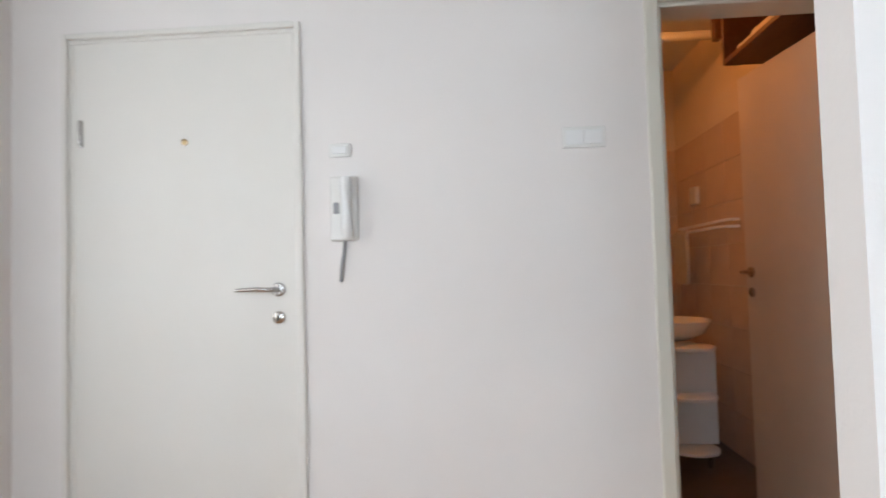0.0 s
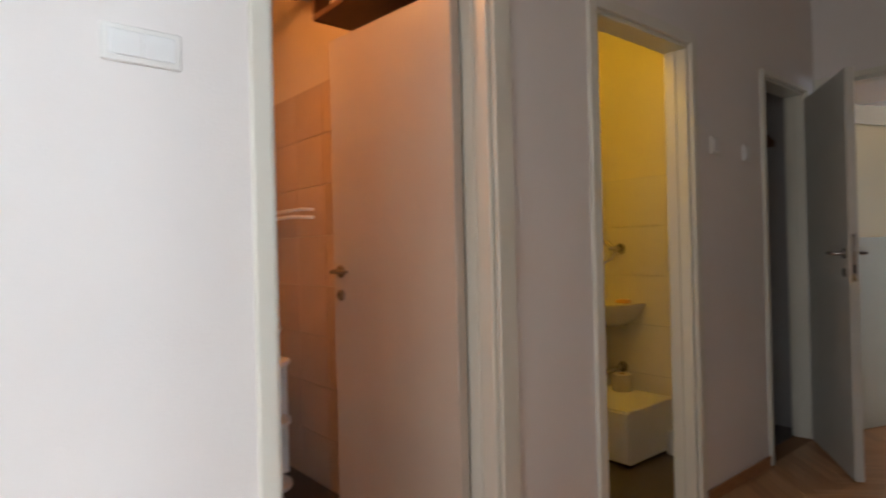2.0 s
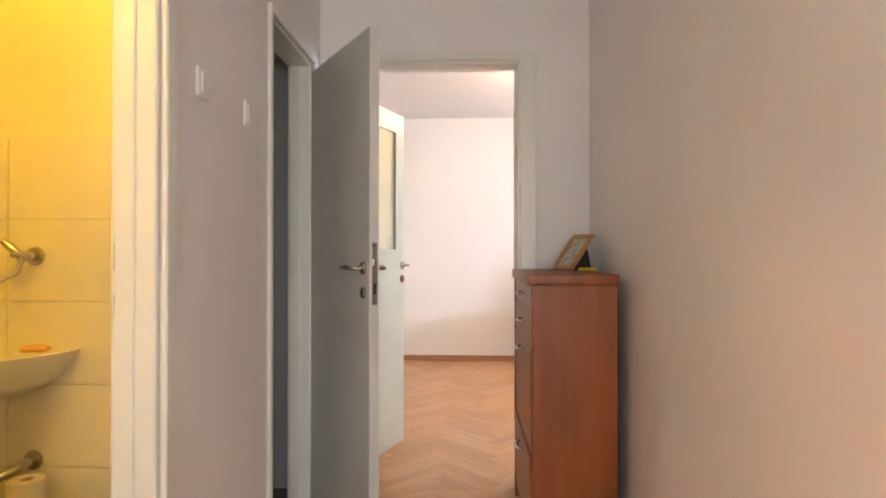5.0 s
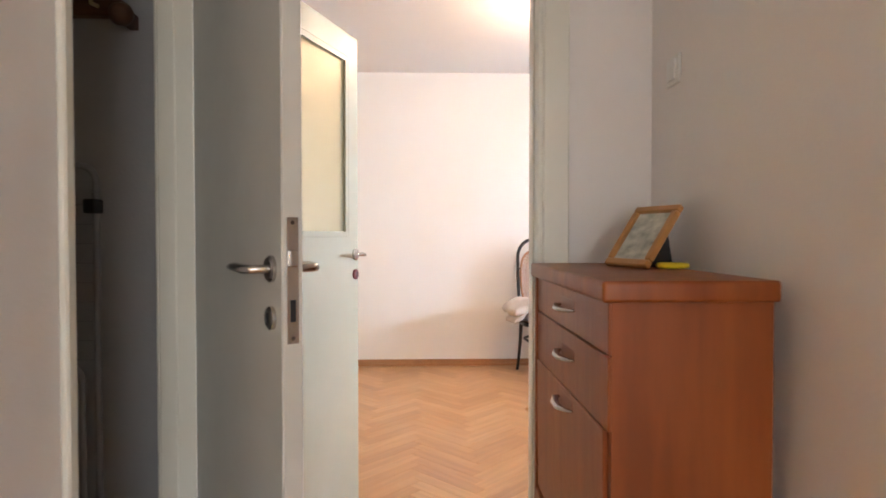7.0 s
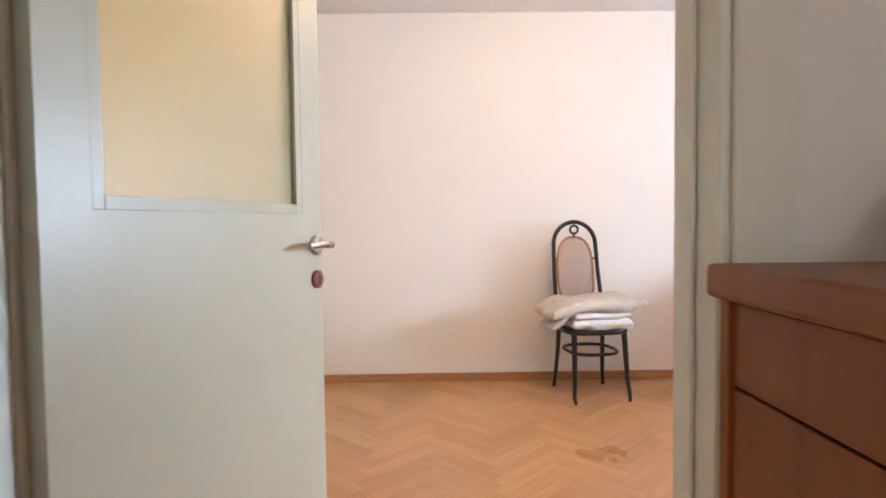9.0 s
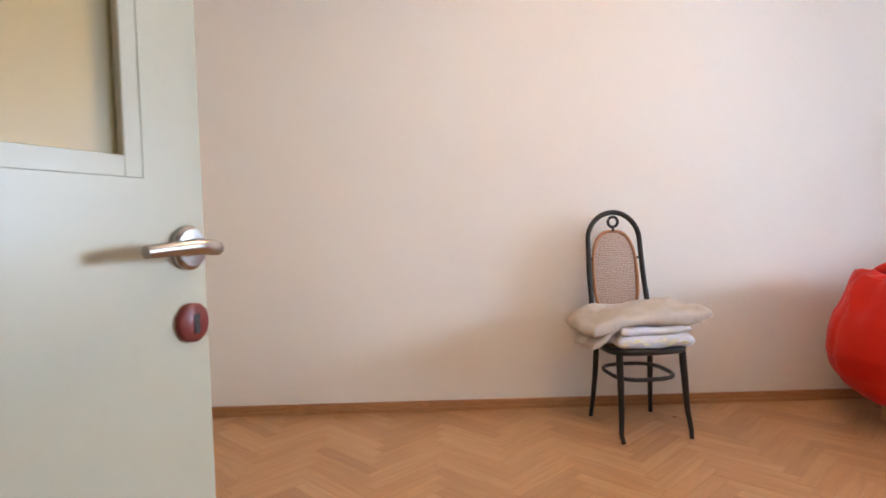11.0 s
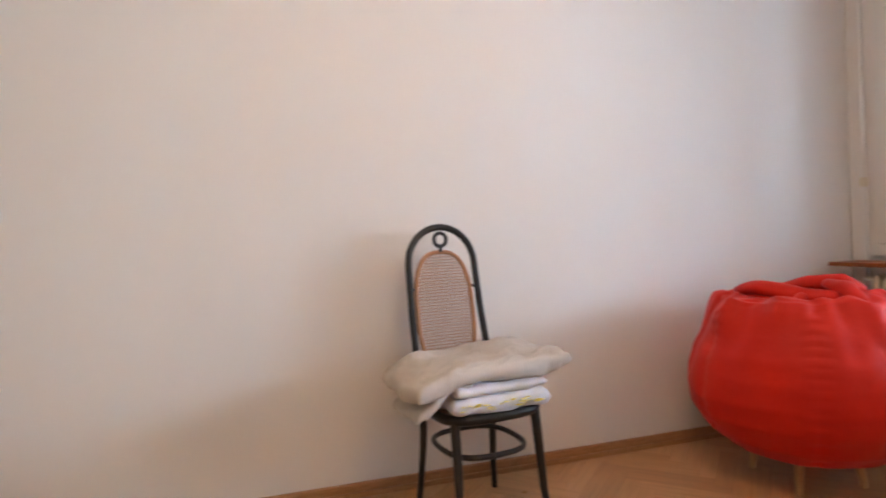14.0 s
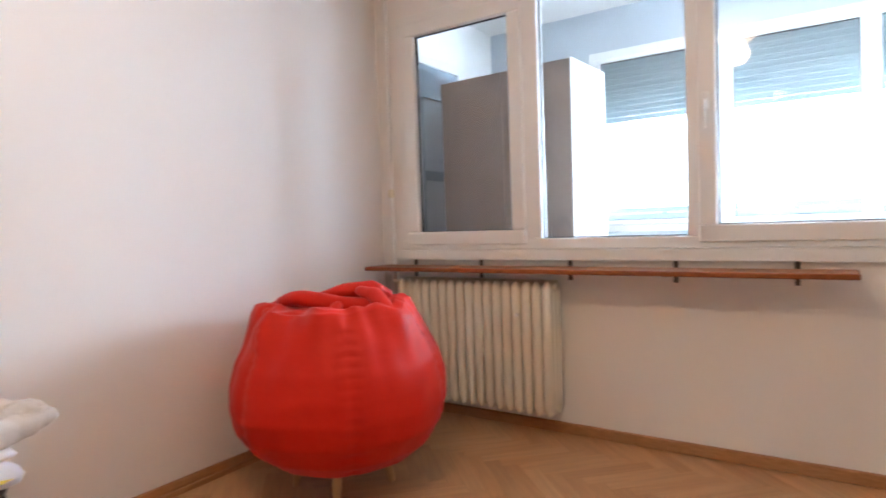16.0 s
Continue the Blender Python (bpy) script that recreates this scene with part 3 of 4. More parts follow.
# ---- chest in the hall ----
def chest():
    X0, X1, Y0, Y1 = 0.962, 1.268, -0.735, -0.04
    c = thing("shoe_cabinet", pose(0, 0, 0), "tall cherry-veneer shoe cabinet with drawers and tilting flaps", "cabinet")
    part("side", box(X0 + 0.004, X1, Y0, Y0 + 0.02, 0.0, 1.04, 0.001), M["cherry"], c)
    part("side", box(X0 - 0.008, X1, Y1 - 0.02, Y1, 0.0, 1.04, 0.001), M["cherry"], c)
    part("back", box(X1 - 0.006, X1, Y0 + 0.02, Y1 - 0.02, 0.03, 1.04), M["cherry_dark"], c)
    bm = box(X0 - 0.018, X1 + 0.004, Y0 - 0.018, Y1 + 0.018, 1.04, 1.08, 0.008, seg=3)
    part("top", bm, M["cherry"], c, "rounded cherry top board", 40)
    part("plinth", box(X0 + 0.03, X1 - 0.006, Y0 + 0.02, Y1 - 0.02, 0.0, 0.06), M["cherry_dark"], c)
    part("shelf", box(X0 + 0.03, X1 - 0.006, Y0 + 0.02, Y1 - 0.02, 0.40, 0.418), M["cherry_dark"], c)

    def front(nm, z0, z1, hz, tilt=0.0):
        m = Matrix.Translation((X0, 0, z0)) @ Matrix.Rotation(radians(-tilt), 4, "Y")
        p = part(nm, box(-0.002, 0.016, Y0 + 0.022 if tilt else Y0 + 0.002, Y1 - 0.022 if tilt else Y1 - 0.002, 0.0, z1 - z0, 0.002), M["cherry"], c, m=m)
        y = -0.42
        pts = [(-0.002, y - 0.068, hz - z0), (-0.014, y - 0.060, hz - z0), (-0.024, y - 0.022, hz - z0 - 0.003), (-0.024, y + 0.022, hz - z0 - 0.003), (-0.014, y + 0.060, hz - z0), (-0.002, y + 0.068, hz - z0)]
        part("handle", sweep(pts, [0.005, 0.008, 0.010, 0.010, 0.008, 0.005], 10, flat=0.6), M["chrome"], p, "bowed satin metal handle", 60)
        part("recess", box(-0.0028, -0.0015, y - 0.064, y + 0.064, hz - z0 + 0.002, hz - z0 + 0.022), M["cherry_dark"], p, "dark finger recess")
    front("drawer", 0.941, 1.038, 0.993)
    front("drawer", 0.799, 0.937, 0.880)
    front("flap", 0.42, 0.798, 0.765, 0.5)
    front("flap", 0.065, 0.412, 0.36, 1.2)
    return c


chest()

pf = thing("picture_frame", pose(1.142, -0.290, 1.081, 0, 0, -72), "small pine picture frame with a grey landscape print, leaning back", "picture frame")
lean = Matrix.Translation((0, 0, 0.003)) @ Matrix.Rotation(radians(-35), 4, "X")
w2, hh, b = 0.085, 0.187, 0.019
for nm, q in (("bar", (-w2, w2, 0, b)), ("bar", (-w2, w2, hh - b, hh)), ("bar", (-w2, -w2 + b, b, hh - b)), ("bar", (w2 - b, w2, b, hh - b))):
    part(nm, box(q[0], q[1], -0.009, 0.009, q[2], q[3], 0.003), M["frame_wood"], pf, m=lean)
part("print", box(-w2 + b, w2 - b, 0.001, 0.004, b, hh - b), M["paper"], pf, "grey landscape print on cream paper", m=lean)
part("backing", box(-w2 + b, w2 - b, 0.005, 0.009, b, hh - b), M["rubber"], pf, m=lean)
bm = bmesh.new()
vs = [bm.verts.new(v) for v in ((-0.03, 0.02, 0.0), (-0.03, 0.125, 0.0), (-0.03, 0.104, 0.115), (0.03, 0.02, 0.0), (0.03, 0.125, 0.0), (0.03, 0.104, 0.115))]
for q in ((0, 1, 2), (5, 4, 3), (0, 3, 4, 1), (1, 4, 5, 2), (2, 5, 3, 0)):
    bm.faces.new([vs[i] for i in q])
part("stand", bm, M["rubber"], pf, "black card stand")
yb = thing("yellow_ring", pose(1.240, -0.350, 1.081), "small bright yellow plastic ring beside the picture frame", "ring")
part("ring", sweep(arc((0, 0, 0.007), 0.034, 0, 345, 23, "xy"), 0.0065, 8, closed=True), M["yellow"], yb, smooth=60)


# ---- chair ----
def chair():
    c = thing("cafe_chair", pose(1.626, 3.118, 0, 0, 0, 6.9), "black bentwood chair with a round-topped cane back", "chair")
    for sx in (-1, 1):
        part("leg", sweep([(sx * 0.165, -0.155, 0.43), (sx * 0.168, -0.172, 0.30), (sx * 0.172, -0.188, 0.14), (sx * 0.182, -0.208, 0.04), (sx * 0.176, -0.222, 0.0)], [0.018, 0.017, 0.0145, 0.012, 0.011], 12), M["black"], c, smooth=60)
        part("leg", sweep([(sx * 0.155, 0.165, 0.44), (sx * 0.160, 0.180, 0.25), (sx * 0.168, 0.20, 0.10), (sx * 0.177, 0.214, 0.0)], [0.016, 0.015, 0.013, 0.012], 12), M["black"], c, smooth=60)
    hoop = [(-0.165, 0.155, 0.43), (-0.162, 0.180, 0.60), (-0.156, 0.206, 0.80), (-0.150, 0.228, 0.97)]
    top = [(0.150 * math.cos(a), 0.229 + 0.018 * math.sin(a), 0.98 + 0.155 * math.sin(a)) for a in [math.pi - math.pi * i / 16 for i in range(17)]]
    hoop = hoop + top + [(-x, y, z) for x, y, z in hoop[::-1]]
    hoop = [(x - 0.02 * min(1, (z - 0.43) / 0.4), y, z) for x, y, z in hoop]
    part("back_frame", sweep(hoop, 0.0145, 12), M["black"], c, "bent black back hoop", 60)
    n = 40
    oval = []
    for i in range(n):
        a = math.tau * i / n
        x = 0.127 * math.copysign(abs(math.cos(a)) ** 0.75, math.cos(a))
        z = 0.785 + 0.245 * math.copysign(abs(math.sin(a)) ** 0.75, math.sin(a))
        oval.append((x - 0.02, 0.212 + (z - 0.785) * 0.15, z))
    part("back_rim", sweep(oval, 0.0095, 10, closed=True), M["cane_rim"], c, "brown inner rim of the back", 60)
    cane = bmesh.new()
    for i in range(-19, 20):
        z = 0.785 + i * 0.0125
        u = min(abs(z - 0.785) / 0.245, 0.999)
        hx = 0.127 * (1 - u ** (2 / 0.75)) ** (0.75 / 2) - 0.004
        if hx > 0.01:
            sweep([(-hx - 0.02, 0.212 + (z - 0.785) * 0.15, z), (-0.02, 0.215 + (z - 0.785) * 0.15, z), (hx - 0.02, 0.212 + (z - 0.785) * 0.15, z)], 0.0048, 5, bm=cane, flat=0.45)
    for i in range(-15, 16):
        x = i * 0.0082
        u = min(abs(x) / 0.127, 0.999)
        hz = 0.245 * (1 - u ** (2 / 0.75)) ** (0.75 / 2) - 0.004
        if hz > 0.01:
            sweep([(x - 0.02, 0.213 - hz * 0.15, 0.785 - hz), (x - 0.02, 0.213 + hz * 0.15, 0.785 + hz)], 0.0022, 5, bm=cane, flat=0.6)
    part("cane_panel", cane, M["cane"], c, "woven cane panel")
    part("back_ring", sweep(arc((-0.02, 0.240, 1.082), 0.028, 0, 345, 23), 0.0085, 10, closed=True), M["black"], c, "small black ring under the hoop", 60)
    part("joint", sweep([(-0.02, 0.236, 1.03), (-0.02, 0.239, 1.056)], 0.008, 8), M["black"], c)
    for sx in (-1, 1):
        part("connector", sweep([(sx * 0.105 - 0.02, 0.183, 0.58), (sx * 0.12 - 0.015, 0.178, 0.54), (sx * 0.157, 0.172, 0.53)], 0.009, 8), M["black"], c, smooth=60)
        part("connector", sweep([(sx * 0.126 - 0.02, 0.226, 0.88), (sx * 0.152 - 0.02, 0.218, 0.88)], 0.007, 8), M["black"], c, smooth=60)
    seat = [(0.195 * math.copysign(abs(math.cos(a)) ** 0.62, math.cos(a)) * (1 - 0.08 * math.sin(a)), 0.19 * math.copysign(abs(math.sin(a)) ** 0.62, math.sin(a)) - 0.0, 0.44) for a in [math.tau * i / 36 for i in range(36)]]
    part("seat_frame", sweep(seat, 0.019, 10, closed=True), M["black"], c, "black bentwood seat ring", 60)
    bm = bmesh.new()
    lo, hi = [bm.verts.new((x * 0.93, y * 0.93, 0.437)) for x, y, z in seat], [bm.verts.new((x * 0.93, y * 0.93, 0.449)) for x, y, z in seat]
    bm.faces.new(lo[::-1])
    bm.faces.new(hi)
    for i in range(36):
        bm.faces.new((lo[i], lo[(i + 1) % 36], hi[(i + 1) % 36], hi[i]))
    part("seat", bm, M["cane"], c, "cane seat")
    hoop2 = [(0.158 * math.copysign(abs(math.cos(a)) ** 0.7, math.cos(a)), 0.170 * math.copysign(abs(math.sin(a)) ** 0.7, math.sin(a)), 0.295 + 0.0 * a) for a in [math.tau * i / 36 for i in range(36)]]
    part("stretcher", sweep(hoop2, 0.0105, 10, closed=True), M["black"], c, "bent ring stretcher between the legs", 60)
    return c


chair()


def pillow_mesh(w, d, h, seed, wr=0.012, n=22, edge=0.32, droop=None, fluff=0.0):
    """A folded soft slab with a rounded edge and soft creases."""
    bm = bmesh.new()
    grid = {}
    for s in (1, -1):
        for i in range(n + 1):
            for j in range(n + 1):
                u, v = -1 + 2 * i / n, -1 + 2 * j / n
                uu = math.copysign(abs(u) ** 0.8, u)
                vv = math.copysign(abs(v) ** 0.8, v)
                e = (1 - max(abs(u), abs(v)) ** 6)
                e = max(e, 0) ** edge
                nz = noise.noise(Vector((u * 1.8 + seed, v * 1.8, s * 2.0))) * wr * 1.6 + noise.noise(Vector((u * 5 + seed, v * 5, s))) * wr * 0.6
                x, y = uu * w / 2 * (1 + 0.04 * noise.noise(Vector((v * 2, seed, 0)))), vv * d / 2 * (1 + 0.05 * noise.noise(Vector((u * 2, seed, 3))))
                z = h / 2 + s * (h / 2) * e + nz * e
                if fluff:
                    f_ = Vector((x * 80 + seed, y * 80, z * 80))
                    x, y, z = x + fluff * noise.noise(f_), y + fluff * noise.noise(f_ + Vector((9, 0, 0))), z + fluff * noise.noise(f_ + Vector((0, 9, 0)))
                if droop:
                    z += droop(x, y)
                if s == -1 and (i in (0, n) or j in (0, n)):
                    grid[(s, i, j)] = grid[(1, i, j)]
                else:
                    grid[(s, i, j)] = bm.verts.new((x, y, z))
    for s in (1, -1):
        for i in range(n):
            for j in range(n):
                q = [grid[(s, i, j)], grid[(s, i + 1, j)], grid[(s, i + 1, j + 1)], grid[(s, i, j + 1)]]
                bm.faces.new(q if s == 1 else q[::-1])
    return bm


CH = pose(1.626, 3.118, 0, 0, 0, 6.9)
s1 = thing("folded_cover", CH @ pose(0.01, -0.02, 0.452), "folded white cotton cover with faint yellow flowers, on the chair seat", "bedding")
part("layer", pillow_mesh(0.40, 0.37, 0.072, 1.3, 0.016, n=30), M["cotton"], s1, smooth=180)
part("layer", pillow_mesh(0.37, 0.35, 0.042, 4.3, 0.012, n=30), M["cotton"], s1, smooth=180, m=pose(0.0, -0.008, 0.070))
fl = bmesh.new()
rnd = random.Random(5)
for i in range(26):
    x = rnd.uniform(-0.17, 0.16)
    lathe([(0.002, -0.0012), (rnd.uniform(0.007, 0.016), 0.0), (0.002, 0.0012)], 7, bm=fl, centre=(x, -0.193 + 0.004 * rnd.random(), rnd.uniform(0.024, 0.050)), sy=0.5)
tagged(part("flowers", fl, M["yellow"], s1, "small printed yellow flowers"), kind="stuff")
s2 = thing("folded_blanket", CH @ pose(-0.01, -0.01, 0.562), "thick cream fleece blanket folded on top of the cotton cover", "blanket")
part("fold", pillow_mesh(0.63, 0.40, 0.076, 7.7, 0.018, n=60, fluff=0.0055, droop=lambda x, y: -0.30 * max(0, -x - 0.17) + 0.04 * x), M["blanket"], s2, smooth=180)
part("hanging_corner", pillow_mesh(0.22, 0.26, 0.040, 9.1, 0.014, n=34, fluff=0.0055, droop=lambda x, y: -0.7 * max(0, 0.03 - x)), M["blanket"], s2, smooth=180, m=pose(-0.20, -0.05, -0.02))


# ---- bean bag on a low stool ----
def bag():
    s = thing("low_stool", pose(3.034, 2.930, 0, 0, 0, -9), "low round stool with tapered light wooden legs", "stool")
    for x, y in ((-0.135, -0.135), (0.135, -0.135), (-0.135, 0.135), (0.135, 0.135)):
        part("leg", sweep([(x * 0.9, y * 0.9, 0.19), (x, y, 0.09), (x * 1.08, y * 1.08, 0.0)], [0.024, 0.020, 0.014], 12), M["beech"], s, smooth=60)
    part("top", lathe([(0.19, 0.165), (0.21, 0.172), (0.21, 0.192), (0.19, 0.198)], 28), M["beech"], s, smooth=40)
    b = thing("bean_bag", pose(3.040, 2.930, 0.12) @ Matrix.Diagonal((0.96, 0.96, 0.965, 1.0)), "round red shiny nylon bean bag with a gathered top", "bean bag")
    prof = [(0.03, 0.0), (0.20, 0.004), (0.32, 0.035), (0.40, 0.10), (0.457, 0.19), (0.477, 0.28), (0.470, 0.37), (0.448, 0.46), (0.410, 0.545), (0.372, 0.61), (0.348, 0.650), (0.320, 0.685), (0.28, 0.697), (0.22, 0.68), (0.14, 0.65), (0.03, 0.63)]
    bm = bmesh.new()
    seg = 144
    rows = []
    fine = []
    for (r0, z0), (r1, z1) in zip(prof, prof[1:]):
        for k in range(7):
            q = k / 7
            fine.append((r0 + (r1 - r0) * q, z0 + (z1 - z0) * q))
    fine.append(prof[-1])
    for r, z in fine:
        ring = []
        for k in range(seg):
            a = math.tau * k / seg
            up = max(0, (z - 0.42) / 0.25)
            crease = 0.022 * up * up * math.sin(a * 7 + 1.3 * math.sin(2 * a)) + 0.004 * max(0, (z - 0.30) / 0.35) * math.sin(a * 23 + 2 * math.sin(3 * a)) + 0.034 * up * noise.noise(Vector((math.cos(a) * 2.2, math.sin(a) * 2.2, z * 7)))
            seam = -0.014 * max(0, 1 - abs(((a * 6 / math.tau + 0.683) % 1) - 0.5) / 0.035) * (1 if z > 0.02 else 0)
            pucker = 0.0055 * math.sin(z * 150 + 1.5 * math.sin(z * 13)) * max(0, 1 - abs(((a * 6 / math.tau + 0.683) % 1) - 0.5) / 0.13) * (0.4 + 0.6 * abs(math.sin(z * 9)))
            soft = 0.020 * noise.noise(Vector((math.cos(a) * 1.3, math.sin(a) * 1.3, z * 3 + 5))) + 0.008 * noise.noise(Vector((math.cos(a) * 4, math.sin(a) * 4, z * 9)))
            q = r + crease + seam + pucker + soft
            dz = 0.030 * up * noise.noise(Vector((math.cos(a) * 3 * r * 4, math.sin(a) * 3 * r * 4, 2.0)))
            ring.append(bm.verts.new((max(q, 0.01) * math.cos(a), max(q, 0.01) * math.sin(a), z + dz)))
        rows.append(ring)
    for a, c in zip(rows, rows[1:]):
        for k in range(seg):
            bm.faces.new((a[k], a[(k + 1) % seg], c[(k + 1) % seg], c[k]))
    bm.faces.new(rows[0][::-1])
    bm.faces.new(rows[-1])
    part("body", bm, M["red"], b, "bulging red body in six panels", 180)
    fr, rt = Vector((-0.8, -0.6, 0)), Vector((0.6, -0.8, 0))
    folds = (((-0.30, 0.02, 0.66), (-0.20, 0.15, 0.665), (-0.04, 0.22, 0.635), (0.12, 0.23, 0.60), (0.24, 0.15, 0.60), (0.30, 0.04, 0.62)),
             ((-0.26, -0.06, 0.70), (-0.14, 0.06, 0.71), (0.02, 0.10, 0.685), (0.16, 0.08, 0.68), (0.26, -0.02, 0.67)),
             ((-0.10, -0.12, 0.70), (0.03, -0.04, 0.735), (0.15, -0.05, 0.745), (0.24, -0.12, 0.70)),
             ((0.10, 0.0, 0.73), (0.17, 0.08, 0.72), (0.22, 0.16, 0.655), (0.25, 0.22, 0.56)),
             ((-0.30, -0.10, 0.66), (-0.31, 0.0, 0.685), (-0.27, 0.10, 0.665), (-0.25, 0.18, 0.60)),
             ((0.02, 0.12, 0.70), (0.0, 0.19, 0.675), (0.03, 0.25, 0.61)),
             ((-0.22, -0.20, 0.67), (0.0, -0.26, 0.69), (0.22, -0.20, 0.67)))
    thick = (0.050, 0.046, 0.048, 0.040, 0.036, 0.030, 0.055)
    top = bmesh.new()
    for k, (fold, w) in enumerate(zip(folds, thick)):
        pts = []
        for a, c in zip(fold, fold[1:]):
            for q in range(5):
                t = q / 5
                p = Vector(a) * (1 - t) + Vector(c) * t
                p.z += 0.010 * math.sin(9 * p.x + k * 2) + 0.006 * math.sin(31 * p.y + k)
                pts.append(rt * p.x + fr * p.y + Vector((0, 0, p.z)))
        n = len(pts)
        sweep(pts, [w * (0.45 + 0.55 * math.sin(math.pi * (i + 0.6) / n) ** 0.5) for i in range(n)], 14, bm=top, flat=0.8)
    part("gathered_top", top, M["red"], b, "gathered folds at the tie", 180)
    return b


bag()


# ---- window wall ----
def bars(root, name, x0, x1, ya, yb, za, zb, w, material, bevel=0.004):
    part(name, box(x0, x1, ya, yb, za, za + w, bevel), material, root)
    part(name, box(x0, x1, ya, yb, zb - w, zb, bevel), material, root)
    part(name, box(x0, x1, ya, ya + w, za + w, zb - w, bevel), material, root)
    part(name, box(x0, x1, yb - w, yb, za + w, zb - w, bevel), material, root)


def pane(root, x, ya, yb, za, zb, name="pane"):
    g = part(name, box(x, x + 0.006, ya, yb, za, zb), M["glass"], root, "clear window pane")
    g.visible_shadow = False
    bm = bmesh.new()
    for xx in (x - 0.005, x + 0.006):
        for q in ((ya - 0.001, ya + 0.006, za, zb), (yb - 0.006, yb + 0.001, za, zb), (ya, yb, za - 0.001, za + 0.006), (ya, yb, zb - 0.006, zb + 0.001)):
            box(xx, xx + 0.005, *q, bm=bm)
    part("gasket", bm, M["rubber"], root, "dark rubber gasket")


win = thing("window_inner", pose(0, 0, 0), "wide white plastic window with three lights looking onto the balcony", "window")
win["kind"] = "structure"
XF = 4.048
bars(win, "frame", XF, XF + 0.07, 0.53, 3.34, 0.955, 2.33, 0.055, M["pvc"])
part("mullion", box(XF, XF + 0.07, 2.430, 2.535, 1.01, 2.275, 0.004), M["pvc"], win)
part("mullion", box(XF, XF + 0.07, 1.630, 1.714, 1.01, 2.275, 0.004), M["pvc"], win)
bars(win, "sash", XF - 0.018, XF + 0.05, 2.518, 3.283, 0.981, 2.278, 0.077, M["pvc"], 0.006)
bars(win, "sash", XF - 0.018, XF + 0.05, 0.605, 1.665, 0.981, 2.278, 0.077, M["pvc"], 0.006)
pane(win, XF + 0.02, 2.594, 3.206, 1.057, 2.202)
pane(win, XF + 0.03, 1.714, 2.430, 1.010, 2.275)
pane(win, XF + 0.02, 0.682, 1.588, 1.057, 2.202)
hd = part("handle", box(XF - 0.032, XF - 0.018, 1.617, 1.645, 1.56, 1.64, 0.004), M["pvc"], win, "white window handle")
part("lever", sweep([(XF - 0.032, 1.631, 1.60), (XF - 0.055, 1.631, 1.60), (XF - 0.058, 1.631, 1.55), (XF - 0.056, 1.631, 1.48)], 0.008, 8), M["pvc"], hd, smooth=60)
slab("window_sill", 4.015, 4.054, 0.46, 3.36, 0.898, 0.951, M["pvc"], "thin white sill under the window frame", "window sill")

sh = thing("wall_shelf", pose(0, 0, 0), "narrow reddish-brown wooden shelf on dark brackets above the radiator", "shelf")
part("board", box(3.80, 4.010, 1.082, 3.44, 0.846, 0.868, 0.004), M["cherry"], sh)
for y in (1.29, 1.77, 2.28, 2.80, 3.25):
    br = part("bracket", box(3.86, 4.054, y - 0.012, y + 0.012, 0.839, 0.8455, 0.001), M["darkmetal"], sh, "dark metal bracket")
    part("arm", box(4.046, 4.0545, y - 0.010, y + 0.010, 0.795, 0.896, 0.001), M["darkmetal"], br)


def radiator():
    r = thing("radiator", pose(0, 0, 0), "old cream-painted ribbed column radiator with a valve pipe", "radiator")
    n, y0, pitch = 17, 2.325, 0.0565
    for i in range(n):
        y = y0 + i * pitch + pitch / 2
        bm = bmesh.new()
        for x in (3.920, 3.970, 4.018):
            sweep([(x, y, 0.120), (x, y, 0.155), (x, y, 0.765), (x, y, 0.795)], [0.014, 0.0264, 0.0264, 0.014], 10, bm=bm)
        for z in (0.145, 0.77):
            sweep([(3.910, y, z), (3.970, y, z + (0.012 if z > 0.5 else -0.012)), (4.027, y, z)], [0.016, 0.022, 0.016], 10, bm=bm)
        part("column", bm, M["radiator"], r, smooth=60)
    for z in (0.145, 0.77):
        part("hub", sweep([(3.970, y0 - 0.005, z), (3.970, y0 + n * pitch + 0.005, z)], 0.017, 12), M["radiator"], r, smooth=60)
    part("bleed_valve", sweep([(3.905, y0 + 0.19, 0.625), (3.887, y0 + 0.19, 0.625)], [0.012, 0.009], 10), M["plastic"], r, "small white heat meter")
    for y in (y0 + 0.15, y0 + 0.8):
        part("bracket", box(4.027, 4.0545, y - 0.012, y + 0.012, 0.155, 0.185), M["radiator"], r)
    return r


radiator()
pp = thing("heating_pipe", pose(0, 0, 0), "vertical cream-painted heating pipe with a collar in the room corner", "pipe")
part("tube", sweep([(4.015, 3.39, 0.0), (4.015, 3.39, 2.618)], 0.014, 14), M["pvc"], pp, smooth=60)
part("collar", lathe([(0.018, 1.27), (0.021, 1.28), (0.021, 1.31), (0.018, 1.32)], 16, centre=(4.015, 3.39, 0)), M["radiator"], pp, smooth=40)
part("branch", sweep([(4.015, 3.39, 0.77), (3.985, 3.35, 0.77), (3.970, 3.29, 0.77)], 0.011, 10), M["radiator"], pp, smooth=60)

